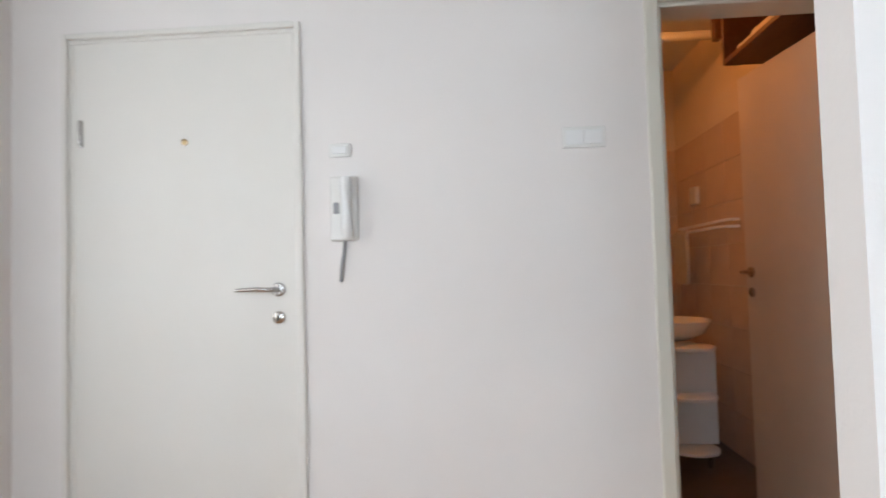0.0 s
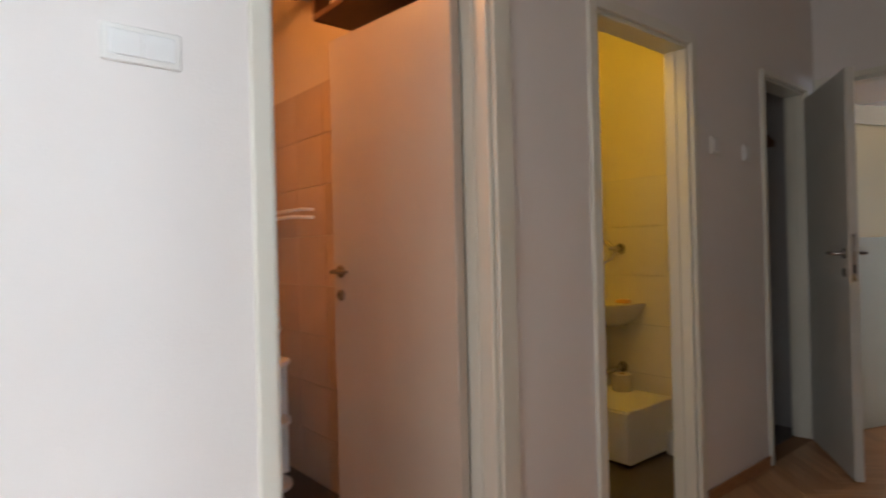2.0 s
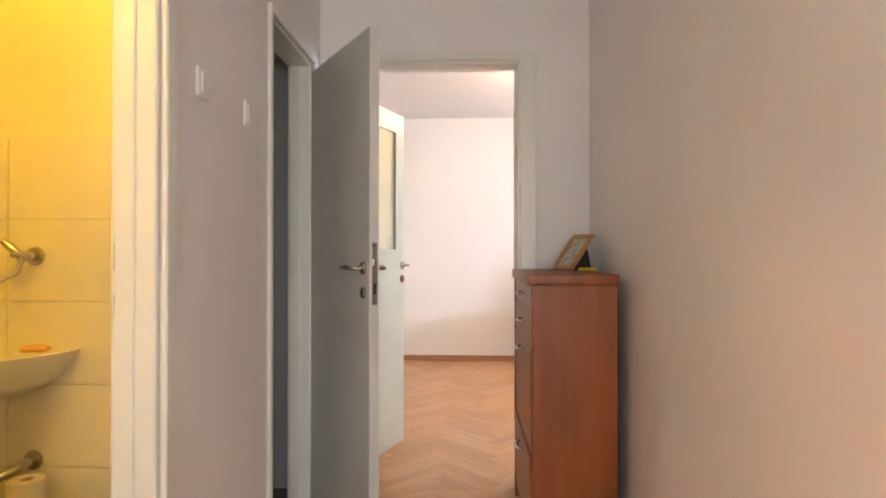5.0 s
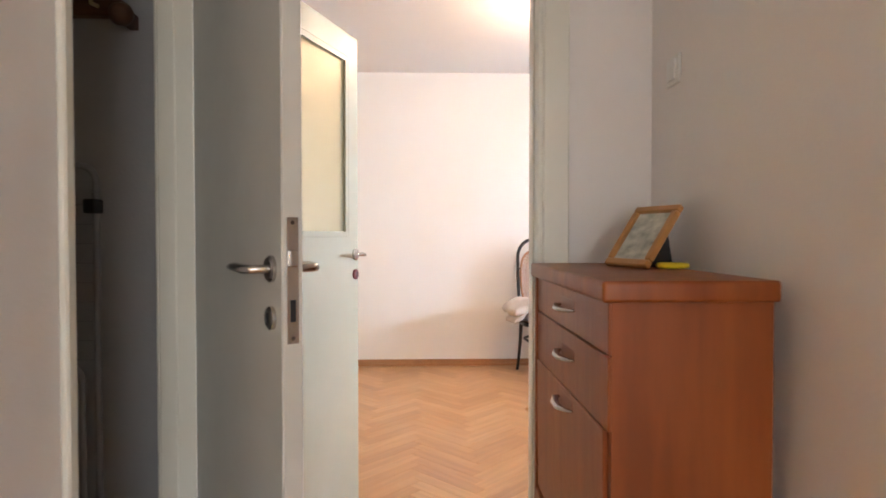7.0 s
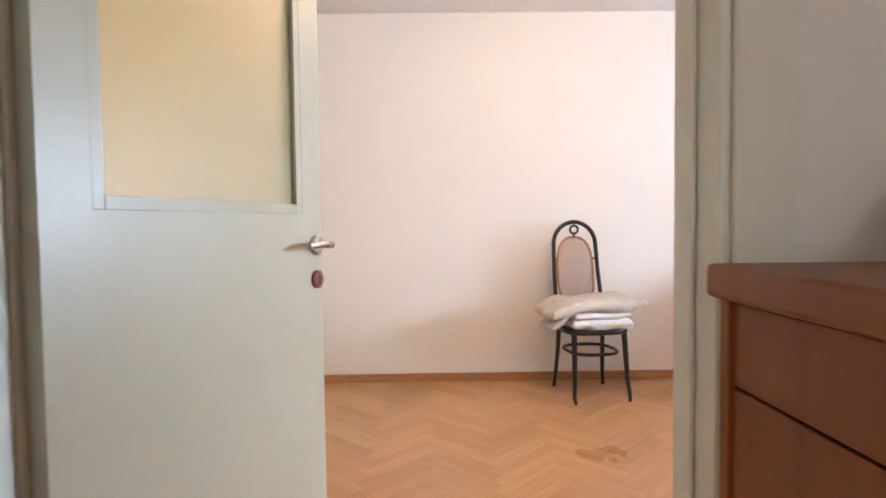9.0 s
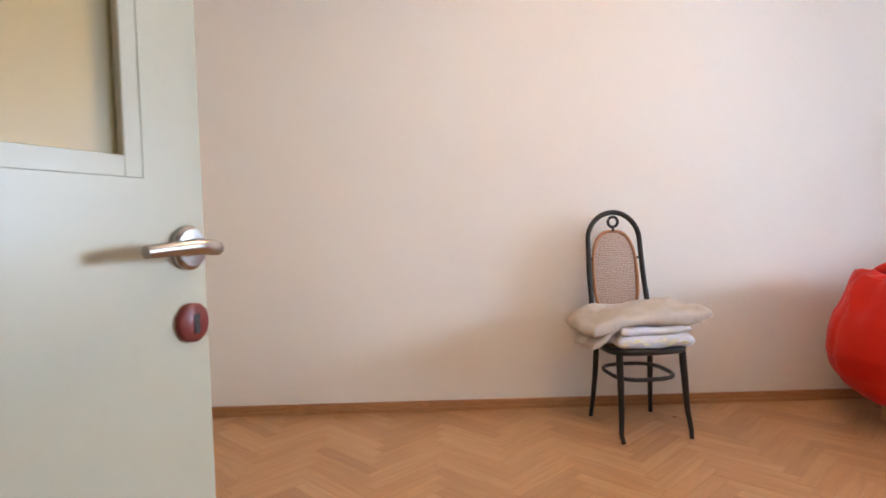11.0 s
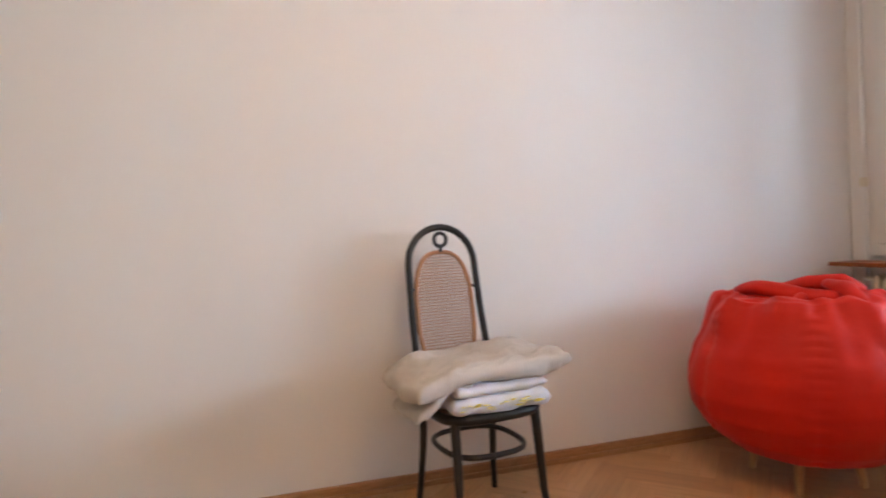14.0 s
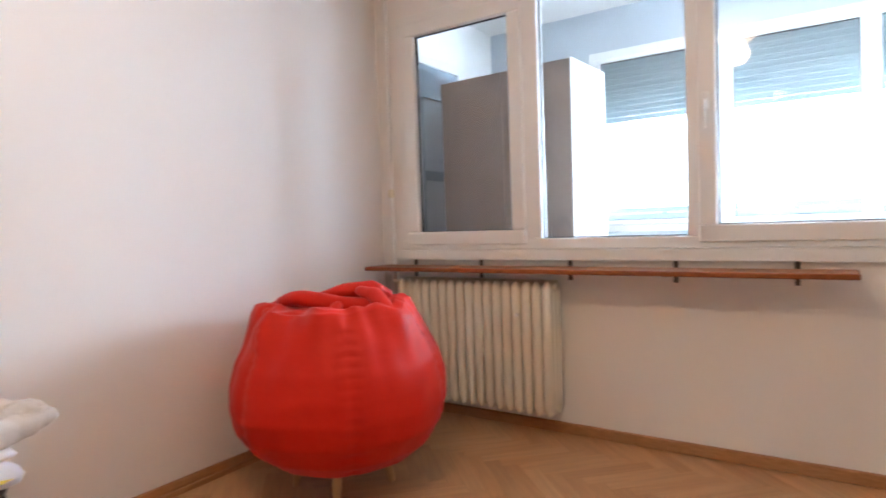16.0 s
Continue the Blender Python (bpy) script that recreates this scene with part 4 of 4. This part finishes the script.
# ---- cream sliding panel wardrobe ----
wd = thing("sliding_wardrobe", pose(0, 0, 0), "tall cream laminate sliding wardrobe front on a white floor rail", "wardrobe")
part("sliding_door", box(-1.035, -1.005, 2.30, 3.455, 0.028, 2.585, 0.003), M["cream_panel"], wd)
part("sliding_door", box(-1.075, -1.045, 1.20, 2.33, 0.028, 2.585, 0.003), M["cream_panel"], wd)
part("sliding_door", box(-1.035, -1.005, 0.16, 1.24, 0.028, 2.585, 0.003), M["cream_panel"], wd)
part("rail", box(-1.08, -0.998, 0.14, 3.46, 0.0, 0.012, 0.001), M["pvc"], wd, "white floor rail")
part("rail", box(-1.08, -0.998, 0.14, 3.46, 2.592, 2.618, 0.001), M["pvc"], wd, "white ceiling rail")
part("edge_strip", box(-1.0045, -0.999, 3.442, 3.455, 0.03, 2.583, 0.001), M["brass"], wd, "thin brass-coloured edge strip")
part("side", box(-1.84, -1.085, 3.462, 3.485, 0.0, 2.61), M["white"], wd)
part("side", box(-1.84, -1.085, 0.135, 0.16, 0.0, 2.61), M["white"], wd)

# ---- balcony ----
bw = thing("window_outer", pose(0, 0, 0), "row of white plastic balcony windows with half-lowered roller shutters", "window")
bw["kind"] = "structure"
bars(bw, "frame", 5.53, 5.60, -0.02, 2.68, 1.00, 2.32, 0.05, M["pvc"])
for k, (a, b2) in enumerate(((1.776, 2.625), (0.998, 1.742), (0.035, 0.96))):
    if k:
        part("mullion", box(5.53, 5.60, b2, b2 + 0.036, 1.05, 2.27, 0.004), M["pvc"], bw)
    bars(bw, "sash", 5.515, 5.57, a, b2, 1.052, 2.268, 0.032, M["pvc"], 0.004)
    pane(bw, 5.54, a + 0.032, b2 - 0.032, 1.084, 2.236)
    sl = part("roller_shutter", box(5.605, 5.615, a + 0.02, b2 - 0.02, 2.205, 2.26), M["shutter"], bw, "grey-green slatted roller shutter")
    for i in range(10):
        z = 1.805 + i * 0.04
        part("slat", box(5.605, 5.617, a + 0.02, b2 - 0.02, z, z + 0.0385, 0.003), M["shutter"], sl)
for k, (a, b2) in enumerate(((1.776, 2.625), (0.998, 1.742), (0.035, 0.96))):
    gr = thing("balcony_guard", pose(5.70, (a + b2) / 2, 0), "pale grey-blue slatted guard outside the balcony window", "guard rail", group="balcony guards")
    for i in range(5):
        z = 0.955 + i * 0.045
        part("slat", box(0, 0.012, -(b2 - a) / 2, (b2 - a) / 2, z, z + 0.038, 0.003), M["shutter"], gr)
    part("post", box(0.012, 0.03, -0.02, 0.02, 0.88, 1.17), M["shutter"], gr)
    part("post", box(-0.05, 0.012, -0.02, 0.02, 0.88, 0.95), M["shutter"], gr)

bc = thing("balcony_cabinet", pose(4.40, 2.39, 0, 0, 0, -3), "tall taupe laminate cabinet with a white side panel, on the balcony", "cabinet")
part("door", box(0.0, 0.02, 0.0, 0.445, 0.06, 2.008, 0.002), M["taupe"], bc)
part("door", box(0.0, 0.02, 0.45, 0.90, 0.06, 2.008, 0.002), M["taupe"], bc)
part("body", box(0.022, 0.50, 0.02, 0.90, 0.0, 2.010, 0.002), M["taupe"], bc)
part("side_panel", box(0.002, 0.50, -0.005, 0.018, 0.0, 2.013, 0.002), M["white"], bc, "white side panel")
bd = thing("balcony_door", pose(0, 0, 0), "grey-blue balcony door with pale inset panels and a white frame", "door")
door_grey = mat("grey_blue_door", (0.25, 0.30, 0.35), 0.4, scale=4)
for q in ((4.42, 4.49, 0.01, 2.18), (4.86, 4.93, 0.01, 2.18), (4.49, 4.86, 1.96, 2.18), (4.49, 4.86, 1.40, 1.47), (4.49, 4.86, 0.01, 0.16)):
    part("rail", box(q[0], q[1], 3.462, 3.490, q[2], q[3], 0.003), door_grey, bd)
for z0, z1 in ((0.16, 1.40), (1.47, 1.96)):
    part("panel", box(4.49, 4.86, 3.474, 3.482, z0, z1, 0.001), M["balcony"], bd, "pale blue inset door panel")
part("frame", box(4.35, 4.42, 3.455, 3.497, 0, 2.24, 0.003), M["pvc"], bd)
part("frame", box(4.93, 5.00, 3.455, 3.497, 0, 2.24, 0.003), M["pvc"], bd)
part("frame", box(4.42, 4.93, 3.455, 3.497, 2.18, 2.24, 0.003), M["pvc"], bd)

# ---- closet: folded drying rack and ironing board ----
dr = thing("drying_rack", pose(0.05, 0, 0), "folded grey tubular clothes drying rack leaning in the closet", "drying rack")
def u_frame(y, zt, x0, x1, r=0.045):
    pts = [(x1, y, 0.0)]
    pts += [(x1, y, zt - r)] + [(x1 - r + r * math.cos(radians(q)), y, zt - r + r * math.sin(radians(q))) for q in (22, 45, 67, 90)]
    pts += [(x0 + r - r * math.sin(radians(q)), y, zt - r + r * math.cos(radians(q))) for q in (0, 22, 45, 67, 90)] + [(x0, y, 0.0)]
    return pts
part("frame", sweep(u_frame(-0.10, 1.36, -0.93, -0.355), 0.010, 10), M["greyplastic"], dr, smooth=60)
part("frame", sweep(u_frame(-0.135, 0.80, -0.90, -0.38), 0.009, 10), M["greyplastic"], dr, smooth=60)
part("clip", box(-0.375, -0.340, -0.135, -0.088, 1.225, 1.265, 0.004), M["rubber"], dr, "black plastic clip")
for i in range(9):
    z = 1.25 - i * 0.055
    part("wire", sweep([(-0.93, -0.10, z), (-0.355, -0.10, z)], 0.0022, 6), M["greyplastic"], dr)
ib = thing("ironing_board", pose(0, 0, 0), "narrow red-brown covered ironing board standing upright behind the drying rack", "ironing board")
part("board", box(-0.455, -0.400, -0.075, -0.045, 0.02, 1.24, 0.01), M["rackred"], ib)
part("leg", sweep([(-0.43, -0.062, 0.0), (-0.43, -0.062, 0.05)], 0.012, 8), M["greyplastic"], ib)
hk = thing("coat_hook_rail", pose(0, 0, 0), "dark brown wooden rail end with a hook high in the closet", "hook rail")
part("rail", box(-0.62, -0.25, -0.055, -0.0135, 1.80, 1.85, 0.008), M["darkwood"], hk)
for x in (-0.32, -0.50):
    part("hook", sweep([(x, -0.055, 1.825), (x, -0.085, 1.82), (x, -0.095, 1.845)], 0.006, 8), M["brass"], hk)
sk = thing("wooden_bar_end", pose(0, 0, 0), "small dark wooden knob on the closet rail", "knob")
part("knob", lathe([(0.012, 0), (0.028, 0.01), (0.034, 0.03), (0.026, 0.05), (0.012, 0.058)], 16), M["darkwood"], sk, smooth=60)
sk.matrix_basis = pose(-0.235, -0.06, 1.79, 90, 0, 0)
part("peg", box(-0.012, 0.012, -0.02, 0.02, -0.048, 0.0), M["darkwood"], sk)

# ---- water closet ----
def basin():
    b = thing("wash_basin", pose(-0.915, -0.802, 0.81), "small half-round white ceramic wash basin on the tiled wall", "basin")
    prof = [(0.03, -0.15), (0.10, -0.145), (0.17, -0.10), (0.215, -0.04), (0.238, -0.005), (0.24, 0.0), (0.232, 0.004), (0.212, 0.0), (0.19, -0.035), (0.14, -0.08), (0.06, -0.10), (0.012, -0.105)]
    bm = bmesh.new()
    seg = 30
    rows = []
    for r, z in prof:
        rows.append([bm.verts.new((r * math.cos(a) * 1.0, -abs(r * math.sin(a)) * 1.35 if 0 < k < seg else 0.0, z)) for k, a in enumerate([math.pi * k / seg for k in range(seg + 1)])])
    for a, c in zip(rows, rows[1:]):
        for k in range(seg):
            bm.faces.new((a[k], a[k + 1], c[k + 1], c[k]))
    bm.faces.new([r[0] for r in rows] + [r[-1] for r in rows[::-1]])
    part("bowl", bm, M["ceramic"], b, smooth=50)
    t = part("trap", sweep([(-0.0, -0.14, -0.13), (0, -0.14, -0.24), (0, -0.14, -0.47)], 0.021, 14), M["chrome"], b, "chrome bottle trap", 60)
    part("collar", lathe([(0.026, -0.175), (0.032, -0.17), (0.032, -0.15), (0.026, -0.145)], 18, centre=(0, -0.14, 0)), M["chrome"], t, smooth=40)
    part("elbow", sweep([(0, -0.14, -0.44), (0.05, -0.10, -0.42), (0.065, -0.03, -0.405), (0.068, -0.002, -0.405)], 0.016, 12), M["chrome"], t, smooth=60)
    part("rosette", sweep([(0.068, -0.012, -0.405), (0.068, -0.001, -0.405)], [0.032, 0.036], 18), M["chrome"], t, smooth=40)
    return b


basin()
fa = thing("wall_tap", pose(-0.845, -0.802, 1.145), "old chrome wall tap with a long swan-neck spout", "tap")
part("rosette", sweep([(0, 0, 0), (0, -0.014, 0)], [0.036, 0.030], 18), M["chrome"], fa, smooth=40)
part("body", sweep([(0, -0.01, 0), (0, -0.06, 0), (-0.03, -0.075, 0.012)], [0.016, 0.018, 0.015], 12), M["chrome"], fa, smooth=60)
part("spout", sweep([(0, -0.06, 0), (-0.01, -0.08, -0.06), (-0.05, -0.11, -0.085), (-0.09, -0.15, -0.09), (-0.105, -0.165, -0.11), (-0.108, -0.168, -0.145)], [0.011, 0.010, 0.010, 0.010, 0.011, 0.013], 12), M["chrome"], fa, smooth=60)
part("handle", sweep([(-0.01, -0.07, 0.01), (-0.04, -0.08, 0.04), (-0.06, -0.08, 0.055)], [0.012, 0.015, 0.010], 10), M["chrome"], fa, smooth=60)
sp = thing("soap_bar", pose(-0.77, -0.90, 0.815, 0, 0, 10), "worn peach soap bar on the basin rim", "soap")
part("bar", pillow_mesh(0.085, 0.05, 0.022, 2.2, 0.002, n=8), mat("peach_soap", (0.75, 0.42, 0.16), 0.5), sp, smooth=180)
lc = thing("low_cabinet", pose(0, 0, 0), "low white lacquered cabinet on the floor under the basin", "cabinet")
part("body", box(-0.87, -0.45, -1.352, -0.90, 0.02, 0.30, 0.004), M["white"], lc)
part("door", box(-0.868, -0.452, -1.370, -1.354, 0.03, 0.29, 0.003), M["white"], lc)
part("base", box(-0.85, -0.47, -1.34, -0.91, 0.0, 0.019), M["rubber"], lc, "dark recessed base")
tr = thing("toilet_roll", pose(-0.745, -0.97, 0.301), "white toilet paper roll standing on the low cabinet", "toilet paper")
part("roll", lathe([(0.055, 0), (0.056, 0.004), (0.056, 0.096), (0.052, 0.10), (0.022, 0.10), (0.020, 0.06)], 24), M["towel"], tr, smooth=40)
part("core", lathe([(0.0195, 0.06), (0.0195, 0.098), (0.017, 0.099), (0.016, 0.062)], 18), mat("cardboard", (0.35, 0.22, 0.12), 0.9), tr, "brown card core")
tb = thing("toilet_brush", pose(-0.42, -0.95, 0), "white toilet brush in its cup", "toilet brush")
part("cup", lathe([(0.05, 0), (0.055, 0.01), (0.045, 0.12), (0.048, 0.13)], 20), M["plastic"], tb, smooth=40)
part("stick", sweep([(0, 0, 0.13), (0, 0, 0.34), (0, 0, 0.38)], [0.008, 0.008, 0.012], 10), M["plastic"], tb, smooth=60)

# ---- bathroom ----
vc = thing("vanity_cabinet", pose(-1.50, -2.985, 0), "white bathroom cabinet on short metal legs with open side shelves", "cabinet")
part("door", box(-0.19, 0.19, -0.162, -0.145, 0.14, 0.66, 0.003), M["white"], vc)
part("body", box(-0.19, 0.19, -0.143, 0.15, 0.14, 0.66, 0.003), M["white"], vc)
for z in (0.115, 0.40, 0.665):
    part("shelf", lathe([(0.12, z), (0.132, z + 0.004), (0.132, z + 0.020), (0.12, z + 0.024)], 24, centre=(0.23, 0, 0)), M["white"], vc, smooth=40)
for x, y in ((-0.15, -0.11), (0.15, -0.11), (-0.15, 0.11), (0.15, 0.11)):
    part("leg", sweep([(x, y, 0), (x, y, 0.14)], 0.012, 10), M["chrome"], vc, smooth=60)
part("handle", box(0.10, 0.112, -0.175, -0.163, 0.30, 0.56, 0.003), M["darkmetal"], vc)
wb = thing("wash_basin", pose(-1.50, -3.02, 0.695), "round white ceramic wash basin on the bathroom cabinet", "basin")
part("bowl", lathe([(0.10, 0), (0.19, 0.04), (0.225, 0.10), (0.232, 0.115), (0.222, 0.12), (0.19, 0.08), (0.10, 0.03), (0.01, 0.025)], 30), M["ceramic"], wb, smooth=40)
mc = thing("mirror_cabinet", pose(0, 0, 0), "narrow mirrored bathroom wall cabinet with a pale frame", "mirror")
part("body", box(-2.495, -2.40, -3.42, -2.98, 1.12, 1.80, 0.003), M["white"], mc)
part("mirror", box(-2.399, -2.394, -3.40, -3.0, 1.14, 1.78), M["mirror"], mc, "mirror glass")
tl = thing("towel_rail", pose(0, 0, 0), "double white towel rail along the bathroom wall with a hanging towel", "towel rail")
for y, z in ((-2.70, 1.385), (-2.745, 1.345)):
    part("rod", sweep([(-2.25, -2.635, z), (-2.25, y, z), (-1.40, y, z), (-1.40, -2.635, z)], 0.009, 10), M["white"], tl, smooth=60)
tw = thing("towel", pose(-2.08, -2.75, 1.0), "greyish white towel hanging over the rail", "towel")
part("cloth", pillow_mesh(0.30, 0.022, 0.36, 3.0, 0.006, n=14), M["towel"], tw, smooth=180)
pb = thing("bathroom_wall_box", pose(-2.05, -2.6345, 1.60), "small white plastic box on the bathroom wall", "box")
part("box", box(-0.055, 0.055, -0.035, 0.0, -0.06, 0.06, 0.006), M["plastic"], pb)
uc = thing("wooden_wall_cupboard", pose(0, 0, 0), "dark brown open wooden cupboard high above the bathroom door", "cupboard")
part("shelf", box(-0.78, -0.14, -2.93, -2.632, 2.075, 2.10, 0.003), M["darkwood"], uc)
part("side", box(-0.80, -0.78, -2.93, -2.632, 2.075, 2.60, 0.003), M["darkwood"], uc)
part("back", box(-0.78, -0.14, -2.65, -2.632, 2.101, 2.60), M["darkwood"], uc)
for i, (y, z) in enumerate(((-2.86, 2.131), (-2.76, 2.131), (-2.81, 2.185))):
    rl = thing("rolled_mat", pose(0, 0, 0), "rolled pale bath mat lying on the cupboard shelf", "mat", group="rolled mats")
    part("roll", sweep([(-0.74 + 0.02 * i, y, z), (-0.26 + 0.03 * i, y + 0.01, z)], 0.028, 14), M["towel"], rl, smooth=60)

hb = thing("hanging_wooden_bracket", pose(0, 0, 0), "short dark wooden bracket hanging under the bathroom ceiling", "bracket")
part("bar", box(-1.36, -1.30, -2.76, -2.72, 2.40, 2.618, 0.004), M["darkwood"], hb)
pw = thing("white_ceiling_pipe", pose(0, 0, 0), "white painted pipe running under the bathroom ceiling", "pipe")
part("tube", sweep([(-1.40, -3.948, 2.46), (-1.40, -2.633, 2.46)], 0.028, 14), M["white"], pw, smooth=60)

# ---- front room window, behind the start ----
fw = thing("window_front", pose(0, 0, 0), "white window of the front room", "window")
fw["kind"] = "structure"
bars(fw, "frame", 3.72, 3.79, -5.4, -3.6, 0.75, 2.05, 0.06, M["pvc"])
part("mullion", box(3.72, 3.79, -4.53, -4.47, 0.81, 1.99, 0.004), M["pvc"], fw)
pane(fw, 3.75, -5.34, -4.53, 0.81, 1.99)
pane(fw, 3.75, -4.47, -3.66, 0.81, 1.99)
# added frame for the south fill light, never in view
fs = thing("added_window_south", pose(0, 0, 0), "added white window frame, out of view, around the south fill light", "window")
fs["kind"] = "structure"
for q in ((0.60, 2.40, 0.75, 0.81), (0.60, 2.40, 1.99, 2.05), (0.60, 0.66, 0.81, 1.99), (2.34, 2.40, 0.81, 1.99), (1.47, 1.53, 0.81, 1.99)):
    part("frame", box(q[0], q[1], -5.95, -5.88, q[2], q[3], 0.004), M["pvc"], fs)


# ---- tiles ----
def tiles(name, axis, at, a0, a1, z0, z1, tw, th, material, label, side):
    """Glazed tiles on a wall; each tile a piece of its own on a shared mesh."""
    wall_ = tagged(link(name, box(a0, a1, min(at, at + side * 0.004), max(at, at + side * 0.004), z0, z1) if axis == "y" else box(min(at, at + side * 0.004), max(at, at + side * 0.004), a0, a1, z0, z1), M["grout"]), label, "wall tiles", kind="structure")
    shared = {}
    z = z0
    while z < z1 - 0.02:
        hh_ = min(th, z1 - z)
        a = a0
        while a < a1 - 0.02:
            ww = min(tw, a1 - a)
            key = (round(ww, 3), round(hh_, 3))
            if key not in shared:
                bm = box(0.0015, ww - 0.0015, 0.0, 0.007, 0.0015, hh_ - 0.0015, 0.0012)
                if axis == "x":
                    bm.transform(Matrix.Rotation(radians(90), 4, "Z") @ Matrix.Scale(-1, 4, (0, 1, 0)))
                bmesh.ops.recalc_face_normals(bm, faces=bm.faces)
                me = bpy.data.meshes.new("tile")
                bm.to_mesh(me)
                bm.free()
                me.materials.append(material)
                shared[key] = me
            o = new("tile", shared[key])
            o.parent = wall_
            if axis == "y":
                o.matrix_basis = Matrix.Translation((a, at + (0.0035 if side > 0 else -0.0105), z))
            else:
                o.matrix_basis = Matrix.Translation((at + (0.0035 if side > 0 else -0.0105), a, z))
            a += tw
        z += th


tiles("tiling_wc", "y", -0.790, -1.55, -0.10, 0.08, 1.58, 0.60, 0.30, M["tile"], "cream glazed wall tiles behind the basin", -1)
tiles("tiling_wc_west", "x", -1.55, -2.32, -0.802, 0.08, 1.58, 0.60, 0.30, M["tile"], "cream glazed wall tiles", 1)
tiles("tiling_bath_west", "x", -2.5, -3.95, -2.632, 0.0, 2.0, 0.30, 0.25, M["tile_bath"], "peach glazed bathroom wall tiles", 1)
tiles("tiling_bath_north", "y", -2.62, -2.49, -0.10, 0.0, 2.0, 0.30, 0.25, M["tile_bath"], "peach glazed bathroom wall tiles", -1)


# ---- parquet ----
def parquet():
    L, W, G, T = 0.42, 0.07, 0.0005, 0.012
    host = tagged(link("floor_parquet", box(-1.85, 4.055, -5.85, 3.50, -0.0125, -0.0010), M["joint"]), "worn oak herringbone parquet floor", "floor", kind="structure")
    regions = ((-1.84, 4.053, 0.002, 3.498), (0.0, 1.30, -2.6, 0.002), (0.0, 3.70, -5.85, -2.6), (-0.098, 0.0, -3.42, -2.83))
    me = None
    rest = bmesh.new()
    grain = rest.loops.layers.uv.new("grain")
    placed = 0
    c45 = math.sqrt(0.5)
    k = int(round(L / W))
    pieces = []
    for i in range(-150, 150):
        for j in range(-26, 26):
            for o in (0, 1):
                # planks on a herringbone lattice, turned by 45 degrees
                if o == 0:
                    u, v, du, dv = (i + j * k * 1.0) * W + 0.0, (i - j * k) * W, L, W
                    cu, cv = u + L / 2, v + W / 2
                else:
                    u, v, du, dv = (i + j * k + k) * W - W * 0.0, (i - j * k - k + 1) * W, W, L
                    cu, cv = u + W / 2, v + L / 2
                x, y = (cu - cv) * c45 + 0.9, (cu + cv) * c45 - 1.0
                if x < -2.1 or x > 4.35 or y < -6.1 or y > 3.8:
                    continue
                pieces.append((x, y, 45 if o == 0 else 135))
    pieces.sort(key=lambda p: (p[0] - 0.75) ** 2 * 0.6 + (p[1] - 1.9) ** 2)

    def clip(bm, r):
        for co, no in (((r[0], 0, 0), (-1, 0, 0)), ((r[1], 0, 0), (1, 0, 0)), ((0, r[2], 0), (0, -1, 0)), ((0, r[3], 0), (0, 1, 0))):
            bmesh.ops.bisect_plane(bm, geom=bm.verts[:] + bm.edges[:] + bm.faces[:], plane_co=co, plane_no=no, clear_outer=True)

    half = Vector((L / 2, L / 2))
    rr = random.Random(11)
    for x, y, turn in pieces:
        e = 0.18
        inside = any(r[0] + e < x < r[1] - e and r[2] + e < y < r[3] - e for r in regions)
        touch = [r for r in regions if r[0] - e < x < r[1] + e and r[2] - e < y < r[3] + e]
        if not touch:
            continue
        m = Matrix.Translation((x, y, rr.uniform(-0.00015, 0.00015))) @ Matrix.Rotation(radians(turn), 4, "Z")
        if inside and placed < 300:
            if me is None:
                bm = box(-L / 2 + G, L / 2 - G, -W / 2 + G, W / 2 - G, -0.006, 0.0, 0.0003)
                uv = bm.loops.layers.uv.new("grain")
                for fc in bm.faces:
                    for lp in fc.loops:
                        lp[uv].uv = (lp.vert.co.x, lp.vert.co.y)
                me = bpy.data.meshes.new("plank")
                bm.to_mesh(me)
                bm.free()
                me.materials.append(M["parquet"])
            o = new("plank", me)
            o.parent = host
            o.matrix_basis = m
            placed += 1
            continue
        corners = [m @ Vector((sx * (L / 2 - G), sy * (W / 2 - G), 0)) for sx, sy in ((-1, -1), (1, -1), (1, 1), (-1, 1))]
        for r in touch:
            poly = [(c.x, c.y) for c in corners]
            for ax, lim, sgn in ((0, r[0], 1), (0, r[1], -1), (1, r[2], 1), (1, r[3], -1)):
                out = []
                for q in range(len(poly)):
                    p, s = poly[q - 1], poly[q]
                    dp, ds = (p[ax] - lim) * sgn, (s[ax] - lim) * sgn
                    if (dp >= 0) != (ds >= 0):
                        f_ = dp / (dp - ds)
                        out.append((p[0] + (s[0] - p[0]) * f_, p[1] + (s[1] - p[1]) * f_))
                    if ds >= 0:
                        out.append(s)
                poly = out
                if not poly:
                    break
            if len(poly) < 3:
                continue
            z = m.translation.z
            top = [rest.verts.new((px, py, z)) for px, py in poly]
            low = [rest.verts.new((px, py, -0.006)) for px, py in poly]
            fc = rest.faces.new(top)
            back = m.inverted()
            for lp in fc.loops:
                c = back @ lp.vert.co
                lp[grain].uv = (c.x, c.y)
            for q in range(len(poly)):
                rest.faces.new((top[q - 1], low[q - 1], low[q], top[q]))
    tagged(link("parquet_planks", rest, M["parquet"]), "worn oak herringbone planks", "floor", kind="stuff")


parquet()
